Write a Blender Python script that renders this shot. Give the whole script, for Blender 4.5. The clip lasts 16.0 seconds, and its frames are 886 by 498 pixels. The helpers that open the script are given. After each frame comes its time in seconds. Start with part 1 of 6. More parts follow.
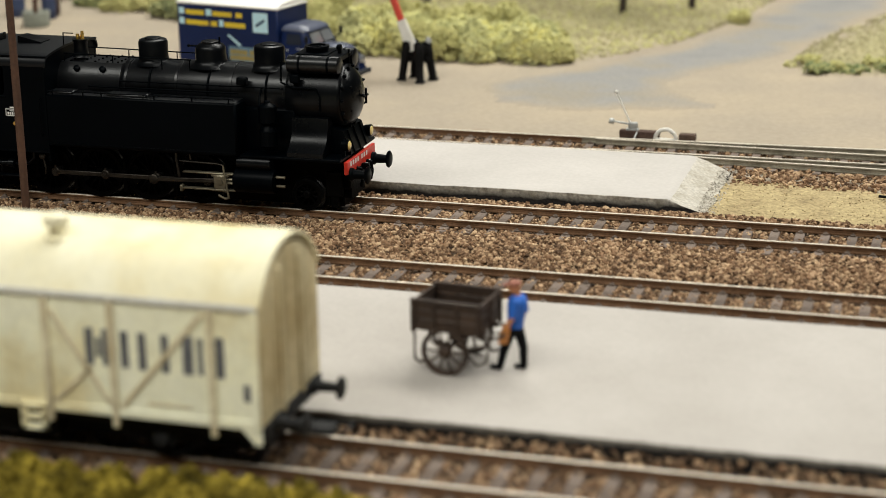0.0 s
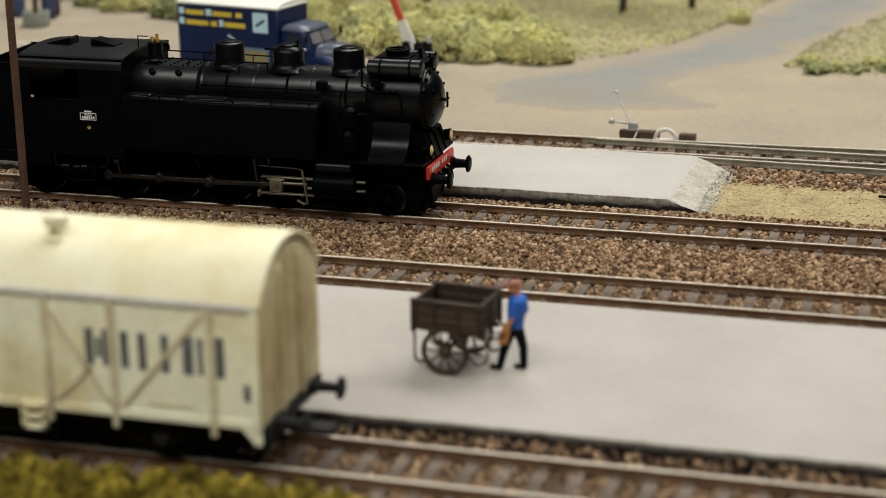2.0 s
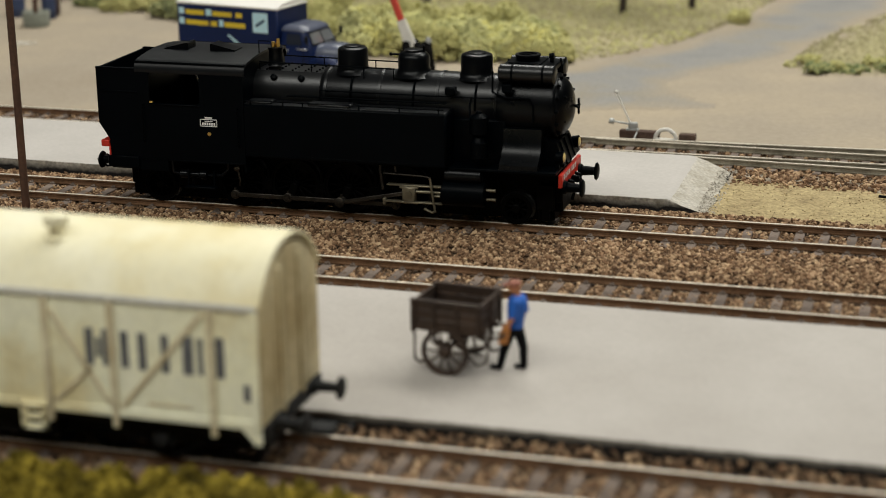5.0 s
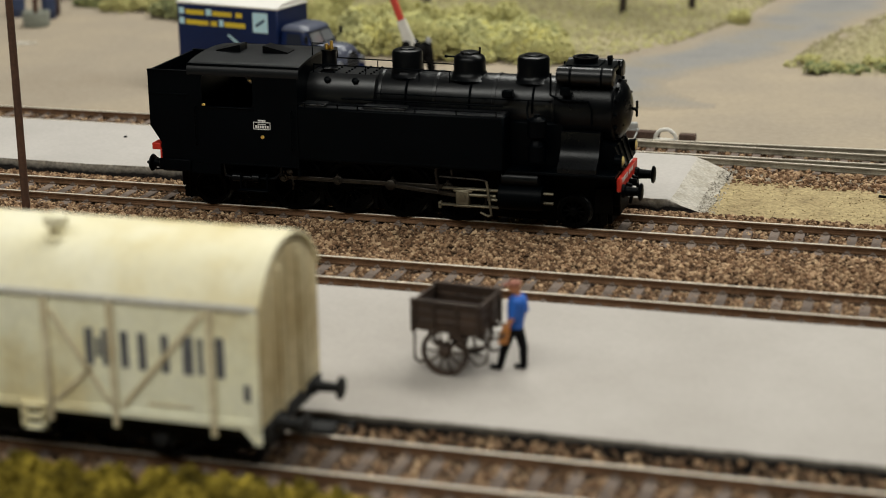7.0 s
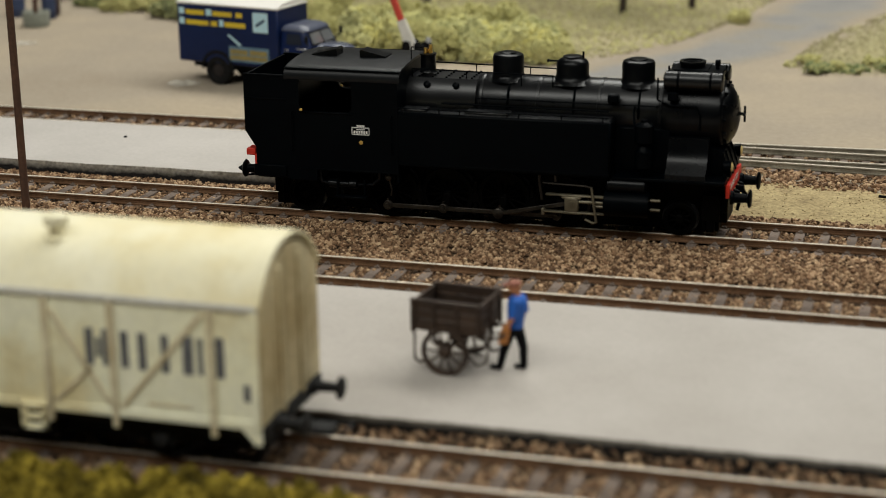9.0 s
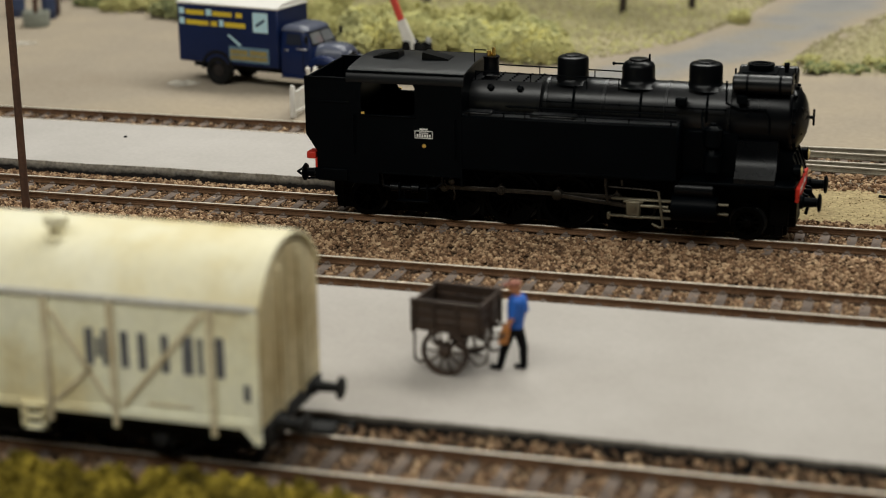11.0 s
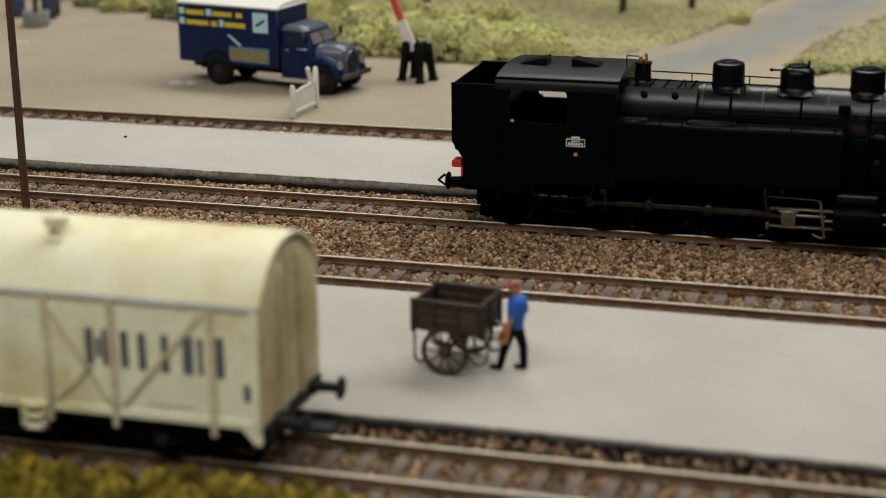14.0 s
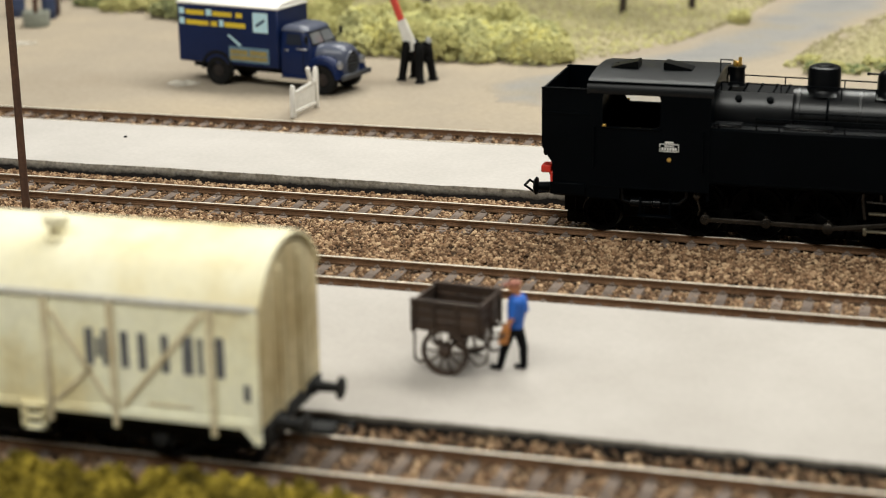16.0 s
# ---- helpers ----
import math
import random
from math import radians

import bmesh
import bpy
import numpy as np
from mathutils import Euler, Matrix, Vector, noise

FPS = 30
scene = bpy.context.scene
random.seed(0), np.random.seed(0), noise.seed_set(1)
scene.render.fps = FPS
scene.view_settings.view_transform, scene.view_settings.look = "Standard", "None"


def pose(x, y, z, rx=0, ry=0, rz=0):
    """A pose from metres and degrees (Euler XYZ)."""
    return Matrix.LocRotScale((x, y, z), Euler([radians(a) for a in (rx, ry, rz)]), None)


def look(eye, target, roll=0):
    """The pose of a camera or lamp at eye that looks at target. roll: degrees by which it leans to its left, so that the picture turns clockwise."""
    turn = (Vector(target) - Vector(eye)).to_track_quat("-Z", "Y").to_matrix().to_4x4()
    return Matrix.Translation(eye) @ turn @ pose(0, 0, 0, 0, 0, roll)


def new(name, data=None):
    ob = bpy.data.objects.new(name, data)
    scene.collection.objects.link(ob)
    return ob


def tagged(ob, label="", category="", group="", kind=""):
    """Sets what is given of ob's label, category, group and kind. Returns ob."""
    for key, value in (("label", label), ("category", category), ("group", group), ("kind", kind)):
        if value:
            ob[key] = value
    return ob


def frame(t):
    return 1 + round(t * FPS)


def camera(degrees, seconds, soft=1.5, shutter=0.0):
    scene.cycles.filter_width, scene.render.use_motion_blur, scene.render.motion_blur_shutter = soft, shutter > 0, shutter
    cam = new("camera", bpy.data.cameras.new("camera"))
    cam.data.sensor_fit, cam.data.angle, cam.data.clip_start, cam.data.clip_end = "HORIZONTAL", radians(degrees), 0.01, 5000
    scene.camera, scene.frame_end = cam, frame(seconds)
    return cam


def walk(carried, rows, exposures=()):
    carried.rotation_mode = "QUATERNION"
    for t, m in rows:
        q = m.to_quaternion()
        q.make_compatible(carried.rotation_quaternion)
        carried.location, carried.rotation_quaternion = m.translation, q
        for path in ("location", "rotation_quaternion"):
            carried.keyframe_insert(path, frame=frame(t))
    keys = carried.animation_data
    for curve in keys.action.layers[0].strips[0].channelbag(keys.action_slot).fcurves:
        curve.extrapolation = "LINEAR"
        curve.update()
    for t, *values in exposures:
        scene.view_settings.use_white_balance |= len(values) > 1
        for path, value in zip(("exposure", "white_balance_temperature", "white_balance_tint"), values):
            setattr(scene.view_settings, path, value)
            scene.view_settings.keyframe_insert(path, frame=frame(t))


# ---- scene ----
# A model railway station at 1:87. Helpers below take millimetres; meshes are stored in metres.
MM = 0.001

# ---- camera ----
cam = camera(27.65, 16.0, soft=0.9)
cam.data.dof.use_dof = True
cam.data.dof.focus_distance = 0.540
cam.data.dof.aperture_fstop = 16.0
EYE = Vector((0.0, -0.4879, 0.1421))
AIM = EYE + 0.5 * Vector((-0.27290, 0.91743, -0.28958))
walk(cam, [(0.0, look(EYE, AIM, -0.797)), (16.0, look(EYE, AIM, -0.797))],
     exposures=[(0.0, 0.11), (1.0, 0.02), (2.0, -0.14), (3.0, -0.18), (4.0, -0.23), (6.5, -0.30), (8.0, -0.30), (9.0, -0.34), (11.5, -0.36), (12.5, -0.36), (13.5, -0.44), (14.5, -0.32), (15.0, -0.18), (15.5, -0.02), (16.0, 0.17)])

# ---- light: a closed hall with ceiling strip lamps ----
world = bpy.data.worlds.new("hall_air")
scene.world = world
world.use_nodes = True
world.node_tree.nodes["Background"].inputs[0].default_value = (1.0, 0.96, 0.9, 1)
world.node_tree.nodes["Background"].inputs[1].default_value = 0.02


def strip_lamp(x, y, z, sx, sy, watts, aim, colour=(1.0, 1.0, 0.93)):
    lamp = bpy.data.lights.new("strip_lamp_light", "AREA")
    lamp.shape, lamp.size, lamp.size_y = "RECTANGLE", sx, sy
    lamp.energy, lamp.color = watts, colour
    ob = new("strip_lamp_light", lamp)
    ob.matrix_world = look((x, y, z), aim)
    return ob


strip_lamp(0.10, 0.58, 0.98, 1.5, 0.30, 17.6, (-0.15, 0.0, 0.0))
strip_lamp(-0.10, -0.02, 1.05, 1.6, 0.07, 2.6, (-0.12, -0.02, 0.0))
strip_lamp(-0.25, -0.84, 1.06, 1.8, 0.28, 14.4, (-0.15, -0.17, 0.0))


# ---- materials ----
def rgb(c):
    return (*c, 1) if len(c) == 3 else tuple(c)


def mat(name, a, b=None, rough=0.6, metal=0.0, coarse=60.0, fine=900.0, bump=0.2, spread=0.0, depth=0.0002,
        third=None, island=False, rough_var=0.12, coat=0.0, spec=None, flow=False,
        patch=0.0, rim=None):
    """Two-scale procedural surface: a and b mix by coarse noise, fine noise adds grain and relief."""
    b = b or tuple(v * 0.75 for v in a)
    m = bpy.data.materials.new(name)
    m.use_nodes = True
    nt = m.node_tree
    n, link = nt.nodes, nt.links
    bsdf = n["Principled BSDF"]
    tex = n.new("ShaderNodeTexCoord")
    place = n.new("ShaderNodeNewGeometry").outputs["Position"] if flow else tex.outputs["Object"]
    n1 = n.new("ShaderNodeTexNoise")
    n1.inputs["Scale"].default_value, n1.inputs["Detail"].default_value = coarse, 6
    n1.inputs["Roughness"].default_value = 0.6
    n2 = n.new("ShaderNodeTexNoise")
    n2.inputs["Scale"].default_value, n2.inputs["Detail"].default_value = fine, 4
    for k in (n1, n2):
        link.new(place, k.inputs["Vector"])
    ramp = n.new("ShaderNodeValToRGB")
    ramp.color_ramp.elements[0].position, ramp.color_ramp.elements[1].position = 0.36, 0.66
    ramp.color_ramp.elements[0].color, ramp.color_ramp.elements[1].color = rgb(a), rgb(b)
    if third:
        e = ramp.color_ramp.elements.new(0.52)
        e.color = rgb(third)
    src = n1.outputs["Fac"]
    if island:
        geo = n.new("ShaderNodeNewGeometry")
        src = geo.outputs["Random Per Island"]
        ramp.color_ramp.elements[0].position, ramp.color_ramp.elements[-1].position = 0.0, 1.0
        if patch:
            wide = n.new("ShaderNodeMapRange")
            wide.inputs["From Min"].default_value, wide.inputs["From Max"].default_value = 0.33, 0.67
            link.new(n1.outputs["Fac"], wide.inputs["Value"])
            both = n.new("ShaderNodeMix")
            both.inputs[0].default_value = patch
            link.new(src, both.inputs[2])
            link.new(wide.outputs["Result"], both.inputs[3])
            src = both.outputs[0]
    link.new(src, ramp.inputs["Fac"])
    tint = ramp.outputs["Color"]
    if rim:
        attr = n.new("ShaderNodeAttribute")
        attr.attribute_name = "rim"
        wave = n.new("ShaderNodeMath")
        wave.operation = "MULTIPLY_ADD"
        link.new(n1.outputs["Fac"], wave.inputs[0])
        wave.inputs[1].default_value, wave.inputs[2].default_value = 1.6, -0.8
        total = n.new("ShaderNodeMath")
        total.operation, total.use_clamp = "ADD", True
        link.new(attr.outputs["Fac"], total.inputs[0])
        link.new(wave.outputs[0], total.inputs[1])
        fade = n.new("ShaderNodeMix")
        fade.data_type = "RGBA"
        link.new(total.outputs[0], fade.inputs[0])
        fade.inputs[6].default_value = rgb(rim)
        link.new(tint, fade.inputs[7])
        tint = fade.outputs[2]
    grain = n.new("ShaderNodeMapRange")
    grain.inputs["From Min"].default_value, grain.inputs["From Max"].default_value = 0.25, 0.75
    grain.inputs["To Min"].default_value, grain.inputs["To Max"].default_value = 1 - bump, 1 + bump
    link.new(n2.outputs["Fac"], grain.inputs["Value"])
    mix = n.new("ShaderNodeVectorMath")
    mix.operation = "SCALE"
    link.new(tint, mix.inputs[0])
    last = grain.outputs["Result"]
    if spread:
        info = n.new("ShaderNodeObjectInfo")
        rng = n.new("ShaderNodeMapRange")
        rng.inputs["To Min"].default_value, rng.inputs["To Max"].default_value = 1 - spread, 1 + spread
        link.new(info.outputs["Random"], rng.inputs["Value"])
        mul = n.new("ShaderNodeMath")
        mul.operation = "MULTIPLY"
        link.new(last, mul.inputs[0])
        link.new(rng.outputs["Result"], mul.inputs[1])
        last = mul.outputs[0]
    link.new(last, mix.inputs["Scale"])
    link.new(mix.outputs[0], bsdf.inputs["Base Color"])
    rr = n.new("ShaderNodeMapRange")
    rr.inputs["To Min"].default_value, rr.inputs["To Max"].default_value = max(0.02, rough - rough_var), min(1.0, rough + rough_var)
    link.new(n1.outputs["Fac"], rr.inputs["Value"])
    link.new(rr.outputs["Result"], bsdf.inputs["Roughness"])
    bsdf.inputs["Metallic"].default_value = metal
    bsdf.inputs["Specular IOR Level"].default_value = spec if spec is not None else (0.2 if rough > 0.75 else 0.45)
    if coat:
        bsdf.inputs["Coat Weight"].default_value = coat
    if depth:
        bp = n.new("ShaderNodeBump")
        bp.inputs["Strength"].default_value, bp.inputs["Distance"].default_value = 0.6, depth
        link.new(n2.outputs["Fac"], bp.inputs["Height"])
        link.new(bp.outputs["Normal"], bsdf.inputs["Normal"])
    return m


M_WALL = mat("hall_paint", (0.07, 0.068, 0.065), (0.055, 0.053, 0.05), 0.85, coarse=3, fine=60, bump=0.05)
M_CEIL = mat("ceiling_paint", (0.30, 0.295, 0.285), (0.26, 0.255, 0.25), 0.9, coarse=3, fine=60, bump=0.05)
M_SAND = mat("sandy_ground", (0.388, 0.320, 0.234), (0.305, 0.252, 0.190), 0.95, coarse=9, fine=420, bump=0.09,
             third=(0.336, 0.283, 0.218), depth=0.0002)
M_TRACKBED = mat("track_bed", (0.06, 0.038, 0.024), (0.11, 0.072, 0.046), 0.95, coarse=200, fine=900, bump=0.35)
M_STONE = mat("ballast_stone", (0.074, 0.043, 0.024), (0.52, 0.362, 0.218), 0.9, coarse=500, fine=1800, bump=0.25,
              third=(0.240, 0.138, 0.076), island=True)
M_PIECE = mat("loose_ballast_stone", (0.12, 0.074, 0.044), (0.22, 0.145, 0.088), 0.9, coarse=500, fine=1800, bump=0.25, spread=0.6)
M_SLEEPER = mat("sleeper_plastic", (0.172, 0.133, 0.110), (0.100, 0.074, 0.058), 0.85, coarse=120, fine=1500, bump=0.25,
                spread=0.15)
M_RUST = mat("rusty_rail_side", (0.095, 0.049, 0.024), (0.175, 0.096, 0.052), 0.8, coarse=90, fine=1500, bump=0.3)
M_RAILTOP = mat("rail_top_steel", (0.78, 0.70, 0.58), (0.60, 0.53, 0.43), 0.38, 0.30, coarse=60, fine=2000, bump=0.12)
M_RAILPALE = mat("pale_turnout_rail_side", (0.30, 0.265, 0.195), (0.14, 0.12, 0.085), 0.7, coarse=90, fine=1500, bump=0.25)
M_PLAT = mat("platform_surface", (0.445, 0.411, 0.377), (0.388, 0.355, 0.322), 0.9, coarse=22, fine=700, bump=0.05,
             depth=0.0001)
M_PLATFAR = mat("whitish_platform_surface", (0.50, 0.466, 0.434), (0.445, 0.415, 0.385), 0.9, coarse=22, fine=700, bump=0.05, depth=0.0001)
# the near-black rim colour paints the shadow along the platform's foot
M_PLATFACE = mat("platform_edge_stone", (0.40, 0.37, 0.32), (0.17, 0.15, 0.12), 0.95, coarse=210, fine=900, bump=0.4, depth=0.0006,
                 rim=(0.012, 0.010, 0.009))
M_ROAD = mat("road_surface", (0.275, 0.243, 0.196), (0.228, 0.222, 0.216), 0.9, coarse=24, fine=600, bump=0.12, third=(0.262, 0.250, 0.234), rim=(0.335, 0.278, 0.206))
M_GRASSGROUND = mat("dry_grass_ground", (0.275, 0.248, 0.132), (0.395, 0.34, 0.208), 0.95, coarse=28, fine=500, bump=0.3,
                    third=(0.35, 0.312, 0.165), depth=0.0008, rim=(0.335, 0.278, 0.206))
M_YELLOW = mat("yellow_sand_scatter", (0.40, 0.315, 0.165), (0.25, 0.188, 0.10), 0.95, coarse=110, fine=1000, bump=0.36,
               third=(0.345, 0.268, 0.140), depth=0.0007)
M_BOARD = mat("baseboard_wood", (0.06, 0.045, 0.03), (0.045, 0.033, 0.022), 0.7, coarse=8, fine=120, bump=0.15)


# ---- mesh building (millimetres) ----
class Geo:
    """Collects vertices and faces; box, tube, lathe and prism add closed shapes."""

    def __init__(self):
        self.v, self.f, self.mi = [], [], []
        self.slot = 0

    def add(self, verts, faces):
        o = len(self.v)
        self.v += [tuple(p) for p in verts]
        self.f += [tuple(o + i for i in f) for f in faces]
        self.mi += [self.slot] * len(faces)
        return self

    def box(self, x0, x1, y0, y1, z0, z1, c=0.0, m=None):
        lo, hi = (x0, y0, z0), (x1, y1, z1)
        c = min(c, 0.45 * min(hi[i] - lo[i] for i in range(3)))
        signs = [(a, b, d) for a in (0, 1) for b in (0, 1) for d in (0, 1)]
        if c <= 0:
            vs = [tuple((lo, hi)[s[i]][i] for i in range(3)) for s in signs]
            fs = [(0, 1, 3, 2), (4, 6, 7, 5), (0, 4, 5, 1), (2, 3, 7, 6), (0, 2, 6, 4), (1, 5, 7, 3)]
        else:
            vs, ix = [], {}
            for s in signs:
                for a in range(3):
                    p = [(lo, hi)[s[i]][i] + (0 if i == a else (c if s[i] == 0 else -c)) for i in range(3)]
                    ix[s, a] = len(vs)
                    vs.append(p)
            fs = []
            for a in range(3):
                b, d = (a + 1) % 3, (a + 2) % 3
                for sa in (0, 1):
                    ring = []
                    for sb, sd in ((0, 0), (1, 0), (1, 1), (0, 1)):
                        s = [0, 0, 0]
                        s[a], s[b], s[d] = sa, sb, sd
                        ring.append(ix[tuple(s), a])
                    fs.append(tuple(ring))
                for sb in (0, 1):
                    for sd in (0, 1):
                        s0, s1 = [0, 0, 0], [0, 0, 0]
                        s0[a], s1[a] = 0, 1
                        s0[b] = s1[b] = sb
                        s0[d] = s1[d] = sd
                        fs.append((ix[tuple(s0), b], ix[tuple(s1), b], ix[tuple(s1), d], ix[tuple(s0), d]))
            for s in signs:
                fs.append((ix[s, 0], ix[s, 1], ix[s, 2]))
        if m is not None:
            vs = [m @ Vector(p) for p in vs]
        return self.add(vs, fs)

    def lathe(self, base, axis, prof, seg=24, start=0.0):
        """prof: (distance along axis, radius) pairs."""
        base, axis = Vector(base), Vector(axis).normalized()
        u = axis.orthogonal().normalized()
        w = axis.cross(u)
        vs, fs = [], []
        for d, r in prof:
            for k in range(seg):
                a = start + 2 * math.pi * k / seg
                vs.append(base + axis * d + (u * math.cos(a) + w * math.sin(a)) * max(r, 1e-4))
        for i in range(len(prof) - 1):
            for k in range(seg):
                k2 = (k + 1) % seg
                fs.append((i * seg + k, i * seg + k2, (i + 1) * seg + k2, (i + 1) * seg + k))
        if prof[0] != prof[-1]:
            fs.append(tuple(range(seg))[::-1])
            fs.append(tuple((len(prof) - 1) * seg + k for k in range(seg)))
        return self.add(vs, fs)

    def tube(self, p0, p1, r, seg=12, r1=None, c=0.0):
        p0, p1 = Vector(p0), Vector(p1)
        h = (p1 - p0).length
        r1 = r if r1 is None else r1
        prof = [(0, r - c), (c, r), (h - c, r1), (h, r1 - c)] if c else [(0, r), (h, r1)]
        return self.lathe(p0, p1 - p0, prof, seg)

    def pipe(self, pts, r, seg=8):
        for a, b in zip(pts, pts[1:]):
            self.tube(a, b, r, seg)
        for p in pts[1:-1]:
            self.ball(p, r * 1.02, 6, seg)
        return self

    def ball(self, p, r, rings=8, seg=12, squash=1.0):
        prof = [(-r * squash * math.cos(math.pi * i / rings), r * math.sin(math.pi * i / rings)) for i in range(rings + 1)]
        return self.lathe(p, (0, 0, 1), prof, seg)

    def prism(self, outline, axis, a0, a1):
        """A 2D outline in the two other axes, in cyclic order, swept along axis from a0 to a1."""
        i = "xyz".index(axis)
        j, k = [q for q in range(3) if q != i]
        vs = []
        for d in (a0, a1):
            for p in outline:
                q = [0, 0, 0]
                q[i], q[j], q[k] = d, p[0], p[1]
                vs.append(q)
        n = len(outline)
        fs = [(t, (t + 1) % n, n + (t + 1) % n, n + t) for t in range(n)]
        fs += [tuple(range(n))[::-1], tuple(range(n, 2 * n))]
        return self.add(vs, fs)

    def loft(self, rings):
        """Closed skin over rings of equal length, capped at both ends."""
        n = len(rings[0])
        vs = [p for r in rings for p in r]
        fs = [(i * n + k, i * n + (k + 1) % n, (i + 1) * n + (k + 1) % n, (i + 1) * n + k) for i in range(len(rings) - 1) for k in range(n)]
        fs += [tuple(range(n))[::-1], tuple((len(rings) - 1) * n + k for k in range(n))]
        return self.add(vs, fs)

    def mesh(self, name, mats, smooth=40, recalc=True):
        me = bpy.data.meshes.new(name)
        me.from_pydata([(x * MM, y * MM, z * MM) for x, y, z in self.v], [], self.f)
        for m in (mats if isinstance(mats, (list, tuple)) else [mats]):
            me.materials.append(m)
        if any(self.mi):
            me.polygons.foreach_set("material_index", self.mi)
        if recalc:
            bm = bmesh.new()
            bm.from_mesh(me)
            bmesh.ops.recalc_face_normals(bm, faces=bm.faces)
            bm.to_mesh(me)
            bm.free()
        if smooth:
            me.polygons.foreach_set("use_smooth", [True] * len(me.polygons))
            me.set_sharp_from_angle(angle=radians(smooth))
        me.update()
        return me


def part(name, geo, material, parent, label="", smooth=40):
    ob = new(name, geo if isinstance(geo, bpy.types.Mesh) else geo.mesh(name, material, smooth))
    ob.parent = parent
    if label:
        tagged(ob, label)
    return ob


def thing(name, label, category, group="", kind="", at=(0, 0, 0), rz=0.0):
    ob = new(name)
    ob.empty_display_size = 0.01
    ob.matrix_basis = pose(at[0] * MM, at[1] * MM, at[2] * MM, 0, 0, rz)
    return tagged(ob, label, category, group, kind)


def solid(name, geo, material, label, category, group="", kind="", smooth=40):
    return tagged(new(name, geo.mesh(name, material, smooth)), label, category, group, kind)


def inside(x, y, poly):
    hit = False
    for (x0, y0), (x1, y1) in zip(poly, poly[1:] + poly[:1]):
        if (y0 > y) != (y1 > y) and x < (x1 - x0) * (y - y0) / (y1 - y0) + x0:
            hit = not hit
    return hit


def sheet(name, poly, step, height, drop, material, label, category, wobble=2.0, scale=0.06, fade=0.0):
    """A ground patch over an outline: an uneven skin whose rim sinks by drop into what it lies on."""
    xs, ys = [p[0] for p in poly], [p[1] for p in poly]
    nx, ny = int((max(xs) - min(xs)) / step) + 3, int((max(ys) - min(ys)) / step) + 3
    x0, y0 = min(xs) - step, min(ys) - step

    def cell(i, j):
        x, y = x0 + (i + 0.5) * step, y0 + (j + 0.5) * step
        w = Vector((x * scale, y * scale, 1.7))
        return inside(x + wobble * noise.noise(w), y + wobble * noise.noise(w + Vector((9, 4, 2))), poly)

    on = [[cell(i, j) for j in range(ny)] for i in range(nx)]
    g, ix = Geo(), {}
    vs, fs = [], []
    for i in range(nx):
        for j in range(ny):
            if not on[i][j]:
                continue
            q = []
            for a, b in ((i, j), (i + 1, j), (i + 1, j + 1), (i, j + 1)):
                if (a, b) not in ix:
                    full = all(0 <= c < nx and 0 <= d < ny and on[c][d] for c in (a - 1, a) for d in (b - 1, b))
                    ix[a, b] = len(vs)
                    x, y = x0 + a * step, y0 + b * step
                    vs.append((x, y, height(x, y) - (0 if full else drop)))
                q.append(ix[a, b])
            fs.append(q)
    g.add(vs, fs)
    ob = solid(name, g, material, label, category, kind="structure", smooth=180)
    if fade:
        p = np.array(vs)[:, :2]
        away = np.full(len(p), 1e9)
        for a, b in zip(poly, poly[1:] + poly[:1]):
            a, b = np.array(a, float), np.array(b, float)
            u = np.clip((p - a) @ (b - a) / ((b - a) @ (b - a)), 0, 1)
            away = np.minimum(away, np.linalg.norm(p - a - u[:, None] * (b - a), axis=1))
        ob.data.attributes.new("rim", "FLOAT", "POINT").data.foreach_set("value", np.clip(away / fade, 0, 1.4))
    return ob


# ---- the hall and the layout board ----
def slab(name, x0, x1, y0, y1, z0, z1, material, label, category):
    return solid(name, Geo().box(x0, x1, y0, y1, z0, z1), material, label, category, kind="structure")


slab("wall_north", -1500, 1300, 1150, 1200, -700, 1150, M_WALL, "plain painted hall wall", "wall")
slab("wall_south", -1500, 1300, -1400, -1350, -700, 1150, M_WALL, "plain painted hall wall", "wall")
slab("wall_west", -1550, -1500, -1350, 1150, -700, 1150, M_WALL, "plain painted hall wall", "wall")
slab("wall_east", 1300, 1350, -1350, 1150, -700, 1150, M_WALL, "plain painted hall wall", "wall")
slab("ceiling", -1550, 1350, -1400, 1200, 1154, 1200, M_CEIL, "plain white hall ceiling", "ceiling")
slab("floor", -1550, 1350, -1400, 1200, -760, -704, M_BOARD, "plain brown hall floor", "floor")

TRACKS = {"platform_line": -177.9, "passing_line": -59.7, "main_line": 0.0, "yard_line": 92.5}


def ground_height(x, y):
    t = min(1.0, max(0.0, (y - 104.0) / 10.0))
    t = t * t * (3 - 2 * t)
    p = Vector((x * 0.02, y * 0.02, 0.3))
    return -3.2 + 1.2 * t + t * (0.5 * noise.noise(p) + 0.15 * noise.noise(p * 5)) - 0.2 * t


